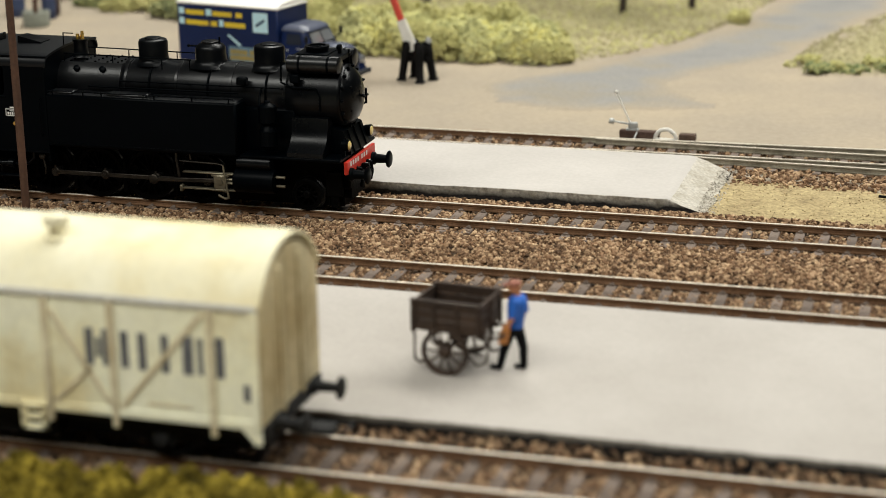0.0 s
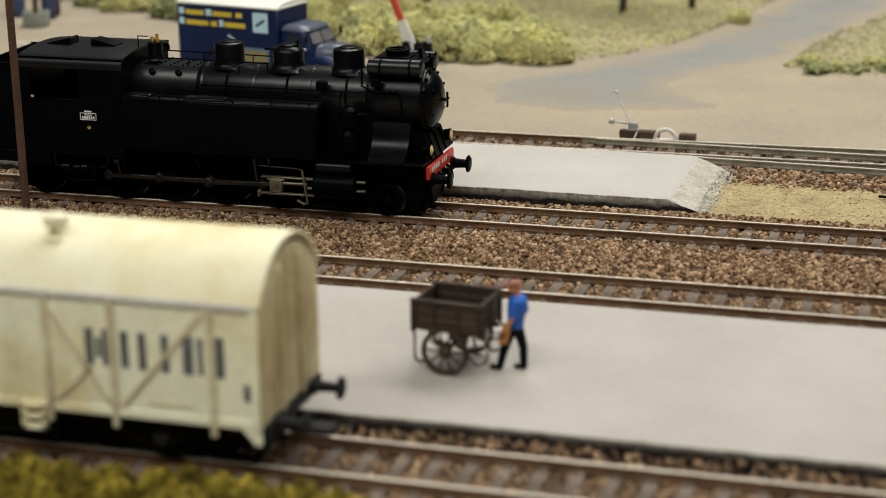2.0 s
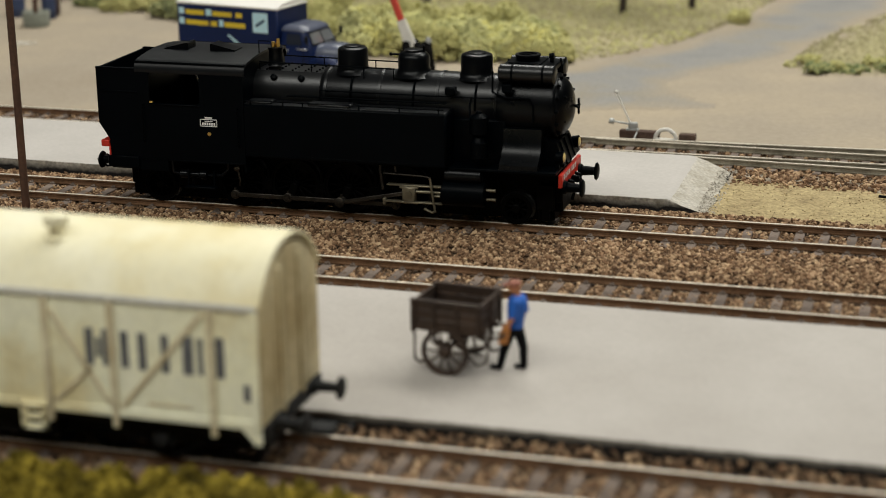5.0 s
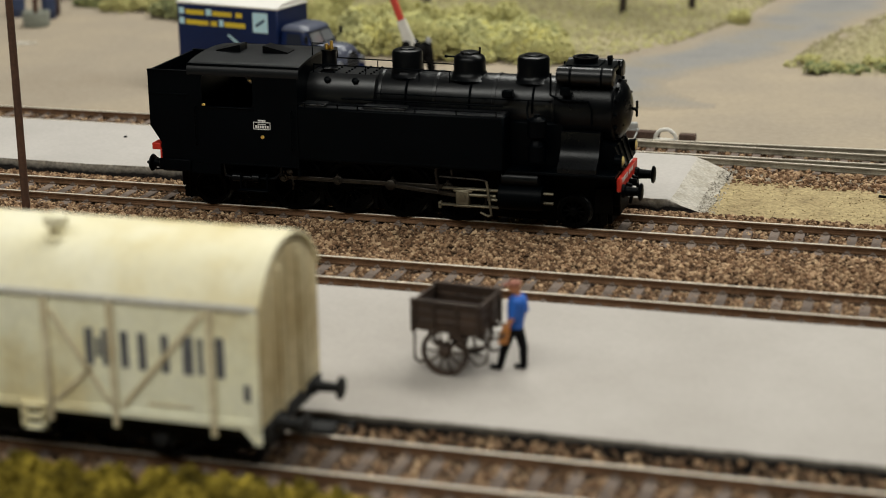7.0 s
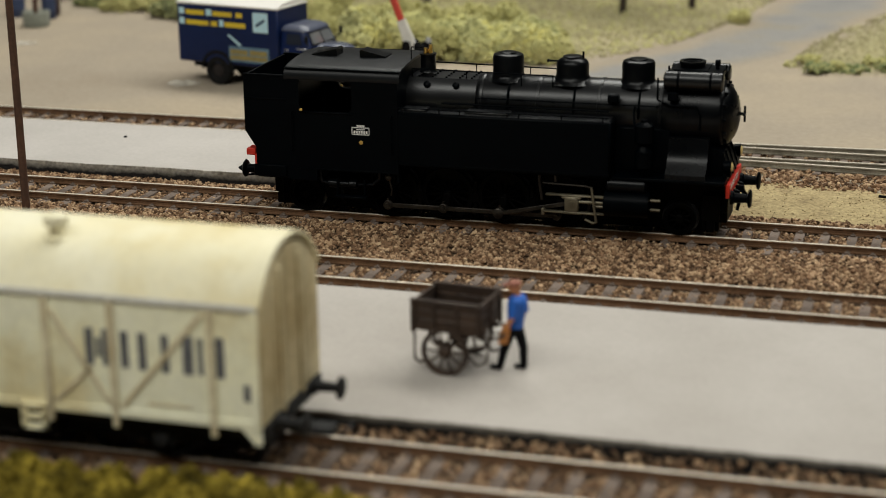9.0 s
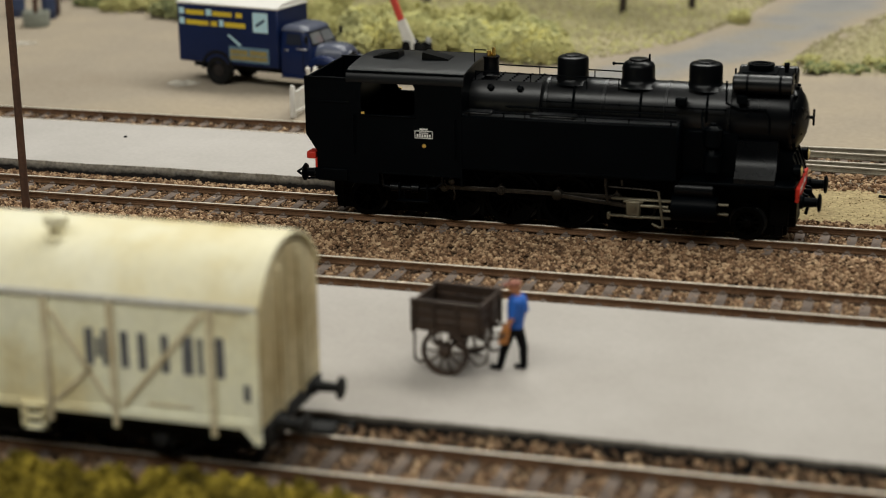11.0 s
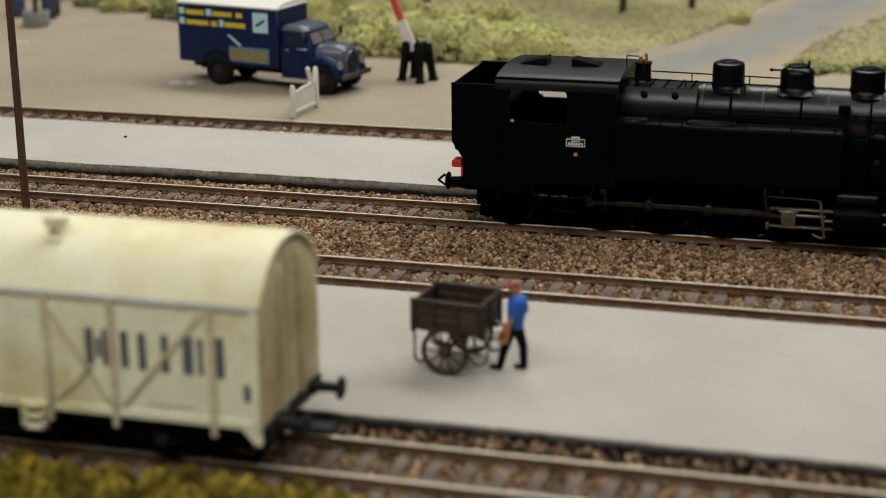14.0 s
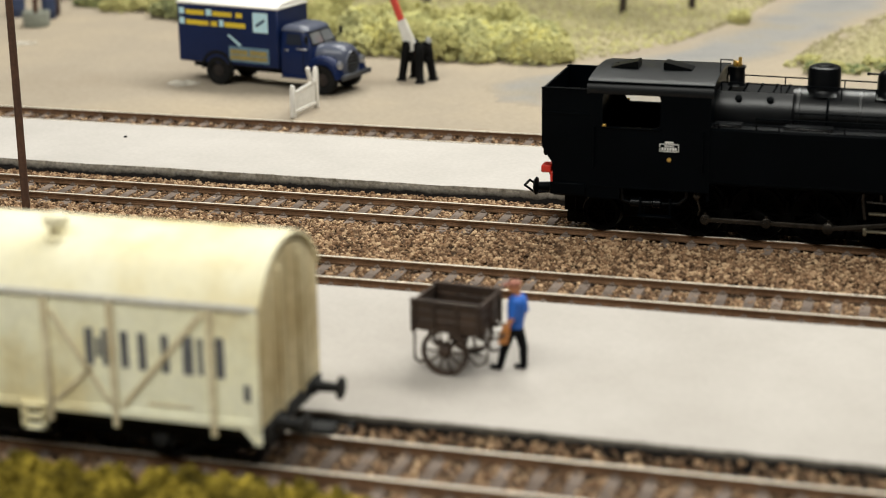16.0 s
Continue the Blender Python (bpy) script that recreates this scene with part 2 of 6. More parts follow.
def build_ground():
    nx, ny = 150, 120
    x0, x1, y0, y1 = -760.0, 480.0, -300.0, 760.0
    vs = []
    for j in range(ny + 1):
        for i in range(nx + 1):
            x, y = x0 + (x1 - x0) * i / nx, y0 + (y1 - y0) * j / ny
            vs.append((x, y, ground_height(x, y)))
    fs = [(j * (nx + 1) + i, j * (nx + 1) + i + 1, (j + 1) * (nx + 1) + i + 1, (j + 1) * (nx + 1) + i)
          for j in range(ny) for i in range(nx)]
    g = Geo().add(vs, fs)
    solid("ground", g, M_SAND, "sandy beige scenic ground of the layout", "ground", kind="structure", smooth=180)
    slab("baseboard", -762, 482, -302, 762, -60, -6, M_BOARD, "brown wooden board under the layout", "baseboard")


build_ground()


# ---- tracks ----
def rail_geo(length):
    """Flat-bottomed rail along x, top at z = 0; slot 1 is the worn head."""
    g = Geo()
    prof = [(-0.95, -1.9), (0.95, -1.9), (0.95, -1.65), (0.22, -1.45), (0.22, -0.75), (0.45, -0.55), (0.47, -0.10),
            (0.41, 0.0), (-0.41, 0.0), (-0.47, -0.10), (-0.45, -0.55), (-0.22, -0.75), (-0.22, -1.45), (-0.95, -1.65)]
    g.prism(prof, "x", 0.0, length)
    for i in (6, 7, 8):
        g.mi[i] = 1
    return g


def sleeper_mesh():
    g = Geo()
    g.box(-1.35, 1.35, -15.0, 15.0, -3.9, -1.95, 0.18)
    for y in (-8.65, 8.65):
        for s in (-1, 1):
            g.box(-0.75, 0.75, y + s * 1.35 - 0.45, y + s * 1.35 + 0.45, -1.98, -1.45, 0.12)
            g.box(-0.4, 0.4, y + s * 1.0 - 0.35, y + s * 1.0 + 0.35, -1.7, -1.2, 0.1)
    return g.mesh("sleeper", M_SLEEPER)


SLEEPER = sleeper_mesh()


def track(label, y, x0, x1, first, pitch=7.1):
    tr = thing("railway_track", label, "railway track", "tracks of the station", "structure", at=(0, y, 0))
    for s in (-1, 1):
        r = part("rail", rail_geo(x1 - x0), [M_RUST, M_RAILTOP], tr)
        r.location = (x0 * MM, s * 8.65 * MM, 0)
    x = first - pitch * int((first - x0) / pitch)
    while x < x1:
        o = part("sleeper", SLEEPER, None, tr)
        o.matrix_basis = pose((x + random.uniform(-0.25, 0.25)) * MM, 0, 0, 0, 0, random.uniform(-1.2, 1.2))
        x += pitch
    return tr


track("rusty brown track beside the foreground platform", TRACKS["platform_line"], -330, 60, -110.0)
track("rusty brown track along the far side of the platform", TRACKS["passing_line"], -420, 80, -105.36)
track("rusty brown main line track under the locomotive", TRACKS["main_line"], -460, 90, -106.03)
track("rusty brown yard track with a turnout at its end", TRACKS["yard_line"], -520, -125, -129.0)


def diverging_rails():
    """Outer and closing rails of the symmetrical turnout east of the yard line."""
    to = thing("turnout", "pale steel turnout rails where the yard track divides", "turnout", kind="structure",
               at=(0, TRACKS["yard_line"], 0))
    for x, y, ang, n in ((-125, 8.65, 2.37, 250), (-125, -8.65, -2.83, 250), (-120, 7.75, -1.69, 190), (-120, -7.75, 0.48, 190)):
        r = part("rail", rail_geo(n), [M_RAILPALE, M_RAILTOP], to)
        r.matrix_basis = pose(x * MM, y * MM, 0.0, 0, 0, ang)
    for k in range(30):
        x = -122 + k * 7.1
        o = part("sleeper", SLEEPER, None, to)
        o.matrix_basis = Matrix.Translation((x * MM, 0, -0.06 * MM)) @ Matrix.Diagonal((1, 1 + 0.006 * k, 1, 1))


diverging_rails()


# ---- ballast ----
def icosahedron():
    p = (1 + 5 ** 0.5) / 2
    v = np.array([(-1, p, 0), (1, p, 0), (-1, -p, 0), (1, -p, 0), (0, -1, p), (0, 1, p), (0, -1, -p), (0, 1, -p),
                  (p, 0, -1), (p, 0, 1), (-p, 0, -1), (-p, 0, 1)], dtype=float)
    v /= np.linalg.norm(v[0])
    f = np.array([(0, 11, 5), (0, 5, 1), (0, 1, 7), (0, 7, 10), (0, 10, 11), (1, 5, 9), (5, 11, 4), (11, 10, 2),
                  (10, 7, 6), (7, 1, 8), (3, 9, 4), (3, 4, 2), (3, 2, 6), (3, 6, 8), (3, 8, 9), (4, 9, 5), (2, 4, 11),
                  (6, 2, 10), (8, 6, 7), (9, 8, 1)])
    return v, f


def stones(name, pos, size, material, label, category, seed, flat=0.75):
    """Many rough stones in one mesh; pos is (n, 3) in millimetres."""
    rng = np.random.default_rng(seed)
    v, f = icosahedron()
    n = len(pos)
    ang = rng.uniform(0, 2 * np.pi, (n, 3))
    ca, sa = np.cos(ang), np.sin(ang)
    zero, one = np.zeros(n), np.ones(n)
    rz = np.stack([np.stack([ca[:, 0], -sa[:, 0], zero], 1), np.stack([sa[:, 0], ca[:, 0], zero], 1),
                   np.stack([zero, zero, one], 1)], 1)
    rx = np.stack([np.stack([one, zero, zero], 1), np.stack([zero, ca[:, 1], -sa[:, 1]], 1),
                   np.stack([zero, sa[:, 1], ca[:, 1]], 1)], 1)
    rot = rz @ rx
    r = size[:, None] * np.stack([rng.uniform(0.8, 1.25, n), rng.uniform(0.7, 1.05, n), rng.uniform(flat * 0.75, flat * 1.2, n)], 1)
    local = v[None] * rng.uniform(0.55, 1.3, (n, 12, 1)) * r[:, None, :]
    w = np.einsum("nij,nkj->nki", rot, local) + pos[:, None, :]
    faces = (f[None] + 12 * np.arange(n)[:, None, None]).reshape(-1)
    me = bpy.data.meshes.new(name)
    me.vertices.add(n * 12)
    me.vertices.foreach_set("co", (w * MM).reshape(-1))
    me.loops.add(len(faces))
    me.loops.foreach_set("vertex_index", faces)
    me.polygons.add(n * 20)
    me.polygons.foreach_set("loop_start", np.arange(0, n * 60, 3))
    me.materials.append(material)
    me.update(calc_edges=True)
    me.validate()
    me.shade_flat()
    return tagged(new(name, me), label, category, kind="stuff")


def scatter(x0, x1, y0, y1, per, seed):
    rng = np.random.default_rng(seed)
    n = int((x1 - x0) * (y1 - y0) * per)
    return np.stack([rng.uniform(x0, x1, n), rng.uniform(y0, y1, n)], 1), rng


def ballast(label, x0, x1, y0, y1, centres, per, radius, seed, mound=0.0, bank=0.0, parent=None):
    xy, rng = scatter(x0, x1, y0, y1, per, seed)
    base = np.full(len(xy), -2.55)
    near = np.min([np.abs(xy[:, 1] - c) for c in centres], axis=0)
    base += np.where(near > 12.5, 0.35 + mound * np.clip((near - 12.5) / 12, 0, 1), 0)
    lumps = np.array([noise.noise(Vector((x * 0.06, y * 0.09, seed))) for x, y in xy])
    base += np.where(near > 12.5, 0.5 * lumps, 0.12 * lumps)
    edge = np.minimum(xy[:, 1] - y0, y1 - xy[:, 1])
    base -= np.where(edge < 4, (4 - edge) * 0.15, 0)
    base += bank * np.clip(1 - (y1 - xy[:, 1]) / 6.5, 0, 1)
    size = (0.52 + 0.95 * rng.random(len(xy)) ** 2.2) * radius
    inner = near < 12.5
    size = np.where(inner, size * 0.85, size)
    pos = np.concatenate([xy, (base + rng.uniform(-0.35, 0.3, len(xy)))[:, None]], 1)
    keep = np.ones(len(xy), bool)
    for c in centres:
        keep &= np.abs(np.abs(xy[:, 1] - c) - 8.65) > 0.75
    if parent:
        # the stones banked against the platform's foot are pieces of their own
        single = keep & (xy[:, 1] > y1 - 4.5) & (xy[:, 0] > -124) & (pos[:, 2] > -2.6)
        single &= np.cumsum(single) <= 300
        shapes = []
        for k in range(8):
            v, f = icosahedron()
            v = v * rng.uniform(0.6, 1.25, (12, 1)) * np.array([1.1, 0.9, 0.75])
            shapes.append(Geo().add(v, [tuple(int(q) for q in t) for t in f]).mesh("stone", M_PIECE, smooth=0))
        for k in np.flatnonzero(single):
            o = part("stone", shapes[k % 8], None, parent)
            o.matrix_basis = pose(*(float(c) * MM for c in pos[k]), *(float(a) for a in rng.uniform(0, 360, 3))) @ Matrix.Scale(float(size[k]) * 0.85, 4)
        keep &= ~single
    stones("ballast", pos[keep], size[keep], M_STONE, label, "ballast", seed)


def bed(y0, y1, label):
    g = Geo().box(-560, 140, y0, y1, -3.9, -2.75, 0.3)
    return solid("track_bed", g, M_TRACKBED, label, "track bed", kind="structure")


bed(-79.5, 21.5, "dark brown bed under the two main tracks")
FRONT_BED = bed(-206, -159.5, "dark brown bed under the foreground track")
bed(79, 109, "dark brown bed under the yard track")
ballast("brown crushed stone between and round the main tracks", -330, 25, -80, 21.5, (0.0, -59.7), 1.75, 0.72, 3, 0.6)
ballast("brown crushed stone round the foreground track", -245, 15, -205, -160, (-177.9,), 1.05, 0.7, 4, 0.0, 2.2, FRONT_BED)
ballast("brown crushed stone round the yard track", -400, 15, 76, 108, (92.5,), 0.6, 0.8, 5)
ballast("brown crushed stone beside the turnout", -69, 20, 57, 79, (200.0,), 0.9, 0.75, 6)


# ---- platforms ----
def platform(name, x0, x1, y0, y1, top, foot, ramp, label, crumble, foot_shade, skin):
    """Uneven slab with a rough dark retaining edge; ramp: length of the sloped east end."""
    g = Geo()
    nx, ny = int((x1 - x0) / 1.1), 22
    prof_n = 7

    def edge(x, seed, amp):
        return amp * (noise.noise(Vector((x * 0.035, seed, 0))) + 0.45 * noise.noise(Vector((x * 0.22, seed, 3))))

    rows = []
    for i in range(nx + 1):
        x = x0 + (x1 - x0) * i / nx
        k = 1.0 if not ramp else min(1.0, max(0.0, (x1 - x) / ramp))
        zt = foot + (top - foot) * k
        ya, yb = y0 + edge(x, seed=1.3 + y0, amp=0.9), y1 + edge(x, 7.7 + y1, 0.5)
        if ramp and k < 1:
            ya += 2.2 * (1 - k) ** 2
            yb -= 1.5 * (1 - k) ** 2
        row = []
        for q in range(prof_n):
            u = q / (prof_n - 1)
            row.append((x, ya - crumble * (1 - u) ** 2 * (0.3 + 1.9 * abs(noise.noise(Vector((x * 0.45, q * 0.7, y0))))),
                        foot - 0.4 + (zt - foot + 0.15) * u))
        for j in range(ny + 1):
            y = ya + (yb - ya) * j / ny
            z = zt + 0.10 * noise.noise(Vector((x * 0.03, y * 0.03, 5)))
            if j == 0:
                y, z = ya + 0.25, z - 0.12 - 0.25 * abs(noise.noise(Vector((x * 0.2, y0, 8))))
            if ramp and x > x1 - ramp:
                z += 0.45 * noise.noise(Vector((x * 0.25, y * 0.25, 5)))
            row.append((x + (1 - k) * 2.2 * (noise.noise(Vector((y * 0.09, 2.2, 4))) + 0.5 * noise.noise(Vector((y * 0.4, 6.1, 4)))), y, z))
        row.append((x, yb + 0.3, foot - 0.4))
        rows.append(row)
    m = len(rows[0])
    vs = [p for r in rows for p in r]
    for i in range(nx):
        for j in range(m - 1):
            g.slot = 1 if j < prof_n else 0
            if ramp and x0 + (x1 - x0) * (i + 0.5) / nx > x1 - ramp + 1 and j >= prof_n:
                g.slot = 2
            g.f.append((i * m + j, (i + 1) * m + j, (i + 1) * m + j + 1, i * m + j + 1))
            g.mi.append(g.slot)
    g.v = vs
    for i in (0, nx):
        g.f.append(tuple(i * m + j for j in range(m)))
        g.mi.append(1)
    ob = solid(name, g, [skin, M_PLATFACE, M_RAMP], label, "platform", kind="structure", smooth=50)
    # shadow put into the face colour: darkens downwards from the given level
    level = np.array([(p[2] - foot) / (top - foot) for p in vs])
    ob.data.attributes.new("rim", "FLOAT", "POINT").data.foreach_set("value", np.clip((level - foot_shade) * 2.6 + 0.5, -0.5, 1.6))
    return ob


M_RAMP = mat("ramp_gravel", (0.50, 0.465, 0.41), (0.37, 0.335, 0.275), 0.95, coarse=150, fine=1100, bump=0.28, depth=0.00015)
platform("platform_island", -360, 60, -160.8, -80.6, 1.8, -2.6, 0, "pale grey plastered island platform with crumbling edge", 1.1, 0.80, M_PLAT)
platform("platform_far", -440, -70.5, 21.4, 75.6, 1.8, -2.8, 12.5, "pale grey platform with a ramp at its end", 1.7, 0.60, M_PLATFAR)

# gravel that has crumbled off the ramp
crumb_xy, crumb_rng = scatter(-74.0, -68.5, 21, 76, 1.6, 17)
crumb_pos = np.concatenate([crumb_xy, (-2.35 + np.clip((-70.5 - crumb_xy[:, :1]) * 0.30, 0, 2) + crumb_rng.uniform(-0.1, 0.15, (len(crumb_xy), 1)))], 1)
stones("ramp_gravel_crumbs", crumb_pos, crumb_rng.uniform(0.14, 0.32, len(crumb_xy)), M_RAMP, "pale gravel crumbled off the platform ramp", "gravel", 17)

# ---- road, grass and sand patches ----
sheet("road", [(-87, 450), (-105, 340), (-122, 286), (-141, 254), (-157, 228), (-172, 210), (-184, 185), (-172, 154),
               (-140, 150), (-112, 158), (-87, 162), (-88, 174), (-106, 189), (-111, 206), (-102, 232), (-78, 265),
               (-63, 309), (-54, 344), (-25, 450)], 3.0, lambda x, y: ground_height(x, y) + 0.45, 0.7, M_ROAD,
      "pale grey dusty road across the sand", "road", 5.0, 0.05, 15.0)


def meadow_height(x, y):
    return ground_height(x, y) + 0.55 + 0.6 * noise.noise(Vector((x * 0.08, y * 0.08, 2)))


sheet("meadow", [(-90, 460), (-107, 345), (-124, 291), (-143, 259), (-160, 233), (-185, 236), (-219, 234), (-250, 236),
                 (-288, 282), (-329, 375), (-345, 460)], 4.0, meadow_height, 1.2, M_GRASSGROUND,
      "dry yellow-green meadow beside the road", "grass", fade=16.0)
sheet("verge", [(-26, 440), (-39, 379), (-53, 338), (-63, 302), (-73, 262), (-68, 240), (-56, 233), (-10, 240), (60, 300),
                (60, 440)], 4.0, meadow_height, 1.2, M_GRASSGROUND, "dry grassy verge by the road", "grass", fade=16.0)
sheet("sand_patch", [(-72, 18), (-72, 70), (-48, 65), (-22, 60), (40, 54), (60, 18)], 2.0,
      lambda x, y: -2.4 + 0.35 * noise.noise(Vector((x * 0.15, y * 0.15, 4))), 1.2, M_YELLOW,
      "yellow sandy patch with sparse scatter beyond the platform ramp", "sand", 3.0, 0.1)


# ---- the locomotive (its own space: x along the line, z = 0 at the rail top) ----
M_BLACK = mat("loco_black_paint", (0.0003, 0.0008, 0.0014), (0.0007, 0.0014, 0.0022), 0.40, coarse=70, fine=1200, bump=0.12,
              depth=0.000015, spec=0.04)
M_BLACKGLOSS = mat("loco_boiler_black", (0.0012, 0.0016, 0.0022), (0.0026, 0.0031, 0.0040), 0.31, coarse=60, fine=1200,
                   bump=0.12, depth=0.00001, spec=0.40)
M_ROOF = mat("cab_roof_black", (0.0022, 0.0027, 0.0036), (0.0036, 0.0042, 0.0052), 0.42, coarse=60, fine=1200, bump=0.12, depth=0.00001, spec=0.22)
M_SATIN = mat("loco_satin_black", (0.0006, 0.0010, 0.0016), (0.0014, 0.0019, 0.0026), 0.30, coarse=60, fine=1200, bump=0.12, depth=0.00001, spec=0.17)
M_DARKGEAR = mat("oily_wheel_black", (0.0006, 0.0006, 0.0006), (0.0014, 0.0012, 0.0011), 0.5, coarse=90, fine=900, bump=0.2, spec=0.04)
M_TYRE = mat("dull_tyre_steel", (0.075, 0.076, 0.074), (0.040, 0.040, 0.038), 0.36, 0.9, coarse=90, fine=900, bump=0.2)
M_ROD = mat("dark_rod_steel", (0.055, 0.047, 0.038), (0.022, 0.019, 0.016), 0.42, 0.8, coarse=120, fine=900, bump=0.2)
M_NICKEL = mat("pale_gear_metal", (0.25, 0.225, 0.16), (0.13, 0.112, 0.078), 0.45, 0.75, coarse=120, fine=900, bump=0.15)
M_BRASS = mat("bright_brass", (0.85, 0.58, 0.16), (0.70, 0.45, 0.12), 0.3, 1.0, coarse=200, fine=1500, bump=0.1, depth=0)
M_RED = mat("buffer_beam_red", (0.60, 0.028, 0.012), (0.46, 0.022, 0.010), 0.45, coarse=120, fine=900, bump=0.1, depth=0)
M_WHITE = mat("white_lettering_paint", (0.75, 0.74, 0.70), (0.66, 0.65, 0.62), 0.6, coarse=200, fine=1500, bump=0.06, depth=0)
M_LENS = mat("lamp_lens_amber", (0.75, 0.58, 0.22), (0.6, 0.45, 0.16), 0.15, coarse=200, fine=900, bump=0.05, depth=0, coat=0.6)
M_COAL = mat("coal", (0.010, 0.010, 0.011), (0.022, 0.022, 0.024), 0.5, coarse=400, fine=900, bump=0.4, depth=0.0006)

DRIVER_X = (6.5, 23.1, 39.7, 56.3)
DRIVER_R, CRANK = 7.7, 3.55
loco = thing("steam_locomotive", "glossy black model tank steam locomotive with red buffer beams", "locomotive")


def arc(cx, cz, r, a0, a1, n):
    return [(cx + r * math.cos(radians(a0 + (a1 - a0) * i / n)), cz + r * math.sin(radians(a0 + (a1 - a0) * i / n)))
            for i in range(n + 1)]


def loco_boiler():
    b = Geo().lathe((31, 0, 33.0), (1, 0, 0), [(0, 8.3), (0.3, 8.45), (53.5, 8.45)], 48)
    boiler = part("boiler", b, M_BLACKGLOSS, loco)
    for x in (32.2, 48.6, 66.0, 83.2):
        part("boiler_band", Geo().lathe((x, 0, 33.0), (1, 0, 0), [(0, 8.4), (0.1, 8.62), (0.9, 8.62), (1.0, 8.4)], 48),
             M_BLACKGLOSS, boiler)
    fb = [(-9.3, 17.0)] + arc(-0.0, 33.3, 9.3, 180, 128, 8) + arc(0, 33.3, 9.3, 52, 0, 8) + [(9.3, 17.0)]
    fire = part("firebox", Geo().prism(fb, "x", 10.5, 31.4), M_BLACKGLOSS, loco)
    for x in (14, 18, 22, 26, 29.5):
        for y in (-5.0, -2.5, 0, 2.5, 5.0):
            z = 33.3 + min(math.sqrt(9.3 ** 2 - y * y), 7.35)
            part("stay_cap", Geo().lathe((x, y, z - 0.1), (0, 0, 1), [(0, 0.35), (0.35, 0.35), (0.5, 0.2)], 8), M_BLACK, fire)
    for x in (17.0, 25.5):
        part("washout_plug", Geo().lathe((x, -7.6, 39.0), (0, -0.78, 0.62), [(-0.5, 1.0), (0.4, 1.0), (0.7, 0.6)], 12), M_BLACK, fire)
    sb = part("smokebox", Geo().lathe((84.0, 0, 33.0), (1, 0, 0), [(0, 8.4), (0.15, 9.3), (0.9, 9.5), (15.6, 9.5), (16.4, 9.3), (16.8, 8.9)], 56),
              M_SATIN, loco, "satin black smokebox")
    door = part("smokebox_door", Geo().lathe((100.6, 0, 33.0), (1, 0, 0), [(0, 8.6), (0.5, 8.5), (1.4, 7.9), (2.6, 6.3), (3.5, 4.2), (4.0, 2.0), (4.15, 0.4)], 48),
                M_SATIN, loco)
    part("door_handle", Geo().tube((104.4, 0, 33.2), (106.0, 0, 33.2), 0.45, 10).box(105.6, 106.2, -0.4, 0.4, 30.9, 35.5, 0.2)
         .box(105.5, 106.1, -2.0, 2.0, 32.9, 33.6, 0.2), M_BLACK, door)
    for z in (29.6, 36.6):
        part("hinge_strap", Geo().box(102.2, 103.4, -5.5, 6.6, z - 0.35, z + 0.35, 0.15), M_BLACK, door)
    for k in range(14):
        a = 2 * math.pi * k / 14
        part("door_clip", Geo().box(100.9, 101.9, 8.7 * math.cos(a) - 0.4, 8.7 * math.cos(a) + 0.4,
                                    33 + 8.7 * math.sin(a) - 0.4, 33 + 8.7 * math.sin(a) + 0.4, 0.12), M_BLACK, door)
    part("smokebox_saddle", Geo().box(70.0, 87.0, -9.0, 9.0, 16.5, 30.0, 0.5), M_BLACK, loco)
    return sb


def dome(x, r, top, finial):
    h = top - 40.0
    if finial:
        prof = [(0, r + 2.2), (0.5, r + 1.1), (1.2, r + 0.4), (2.2, r), (h - 2.3, r)]
        prof += [(h - 2.3 + 2.3 * math.sin(radians(a)), r * math.cos(radians(a)) ** 0.6) for a in (20, 40, 58, 72, 84)]
    else:
        prof = [(0, r + 1.7), (0.6, r + 0.8), (1.4, r + 0.2), (2.2, r), (h - 1.0, r), (h - 0.35, r - 0.3), (h - 0.08, r - 0.9), (h, r - 2.0)]
    d = part("dome", Geo().lathe((x, 0, 40.0), (0, 0, 1), prof, 40), M_SATIN, loco)
    part("dome_lid", Geo().lathe((x, 0, top - 0.1), (0, 0, 1), [(0, r - 1.9), (0.35, r - 1.9), (0.5, r - 2.4)], 24), M_SATIN, d)
    if finial:
        part("finial", Geo().tube((x + 3.0, 0, top - 1.2), (x + 3.0, 0, top + 1.6), 0.3, 8), M_BLACK, d)
        part("side_cock", Geo().tube((x - r + 1.4, 0, top - 1.4), (x - r - 2.3, 0, top - 1.4), 0.28, 8).ball((x - r - 2.4, 0, top - 1.4), 0.5, 6, 8), M_BLACK, d)


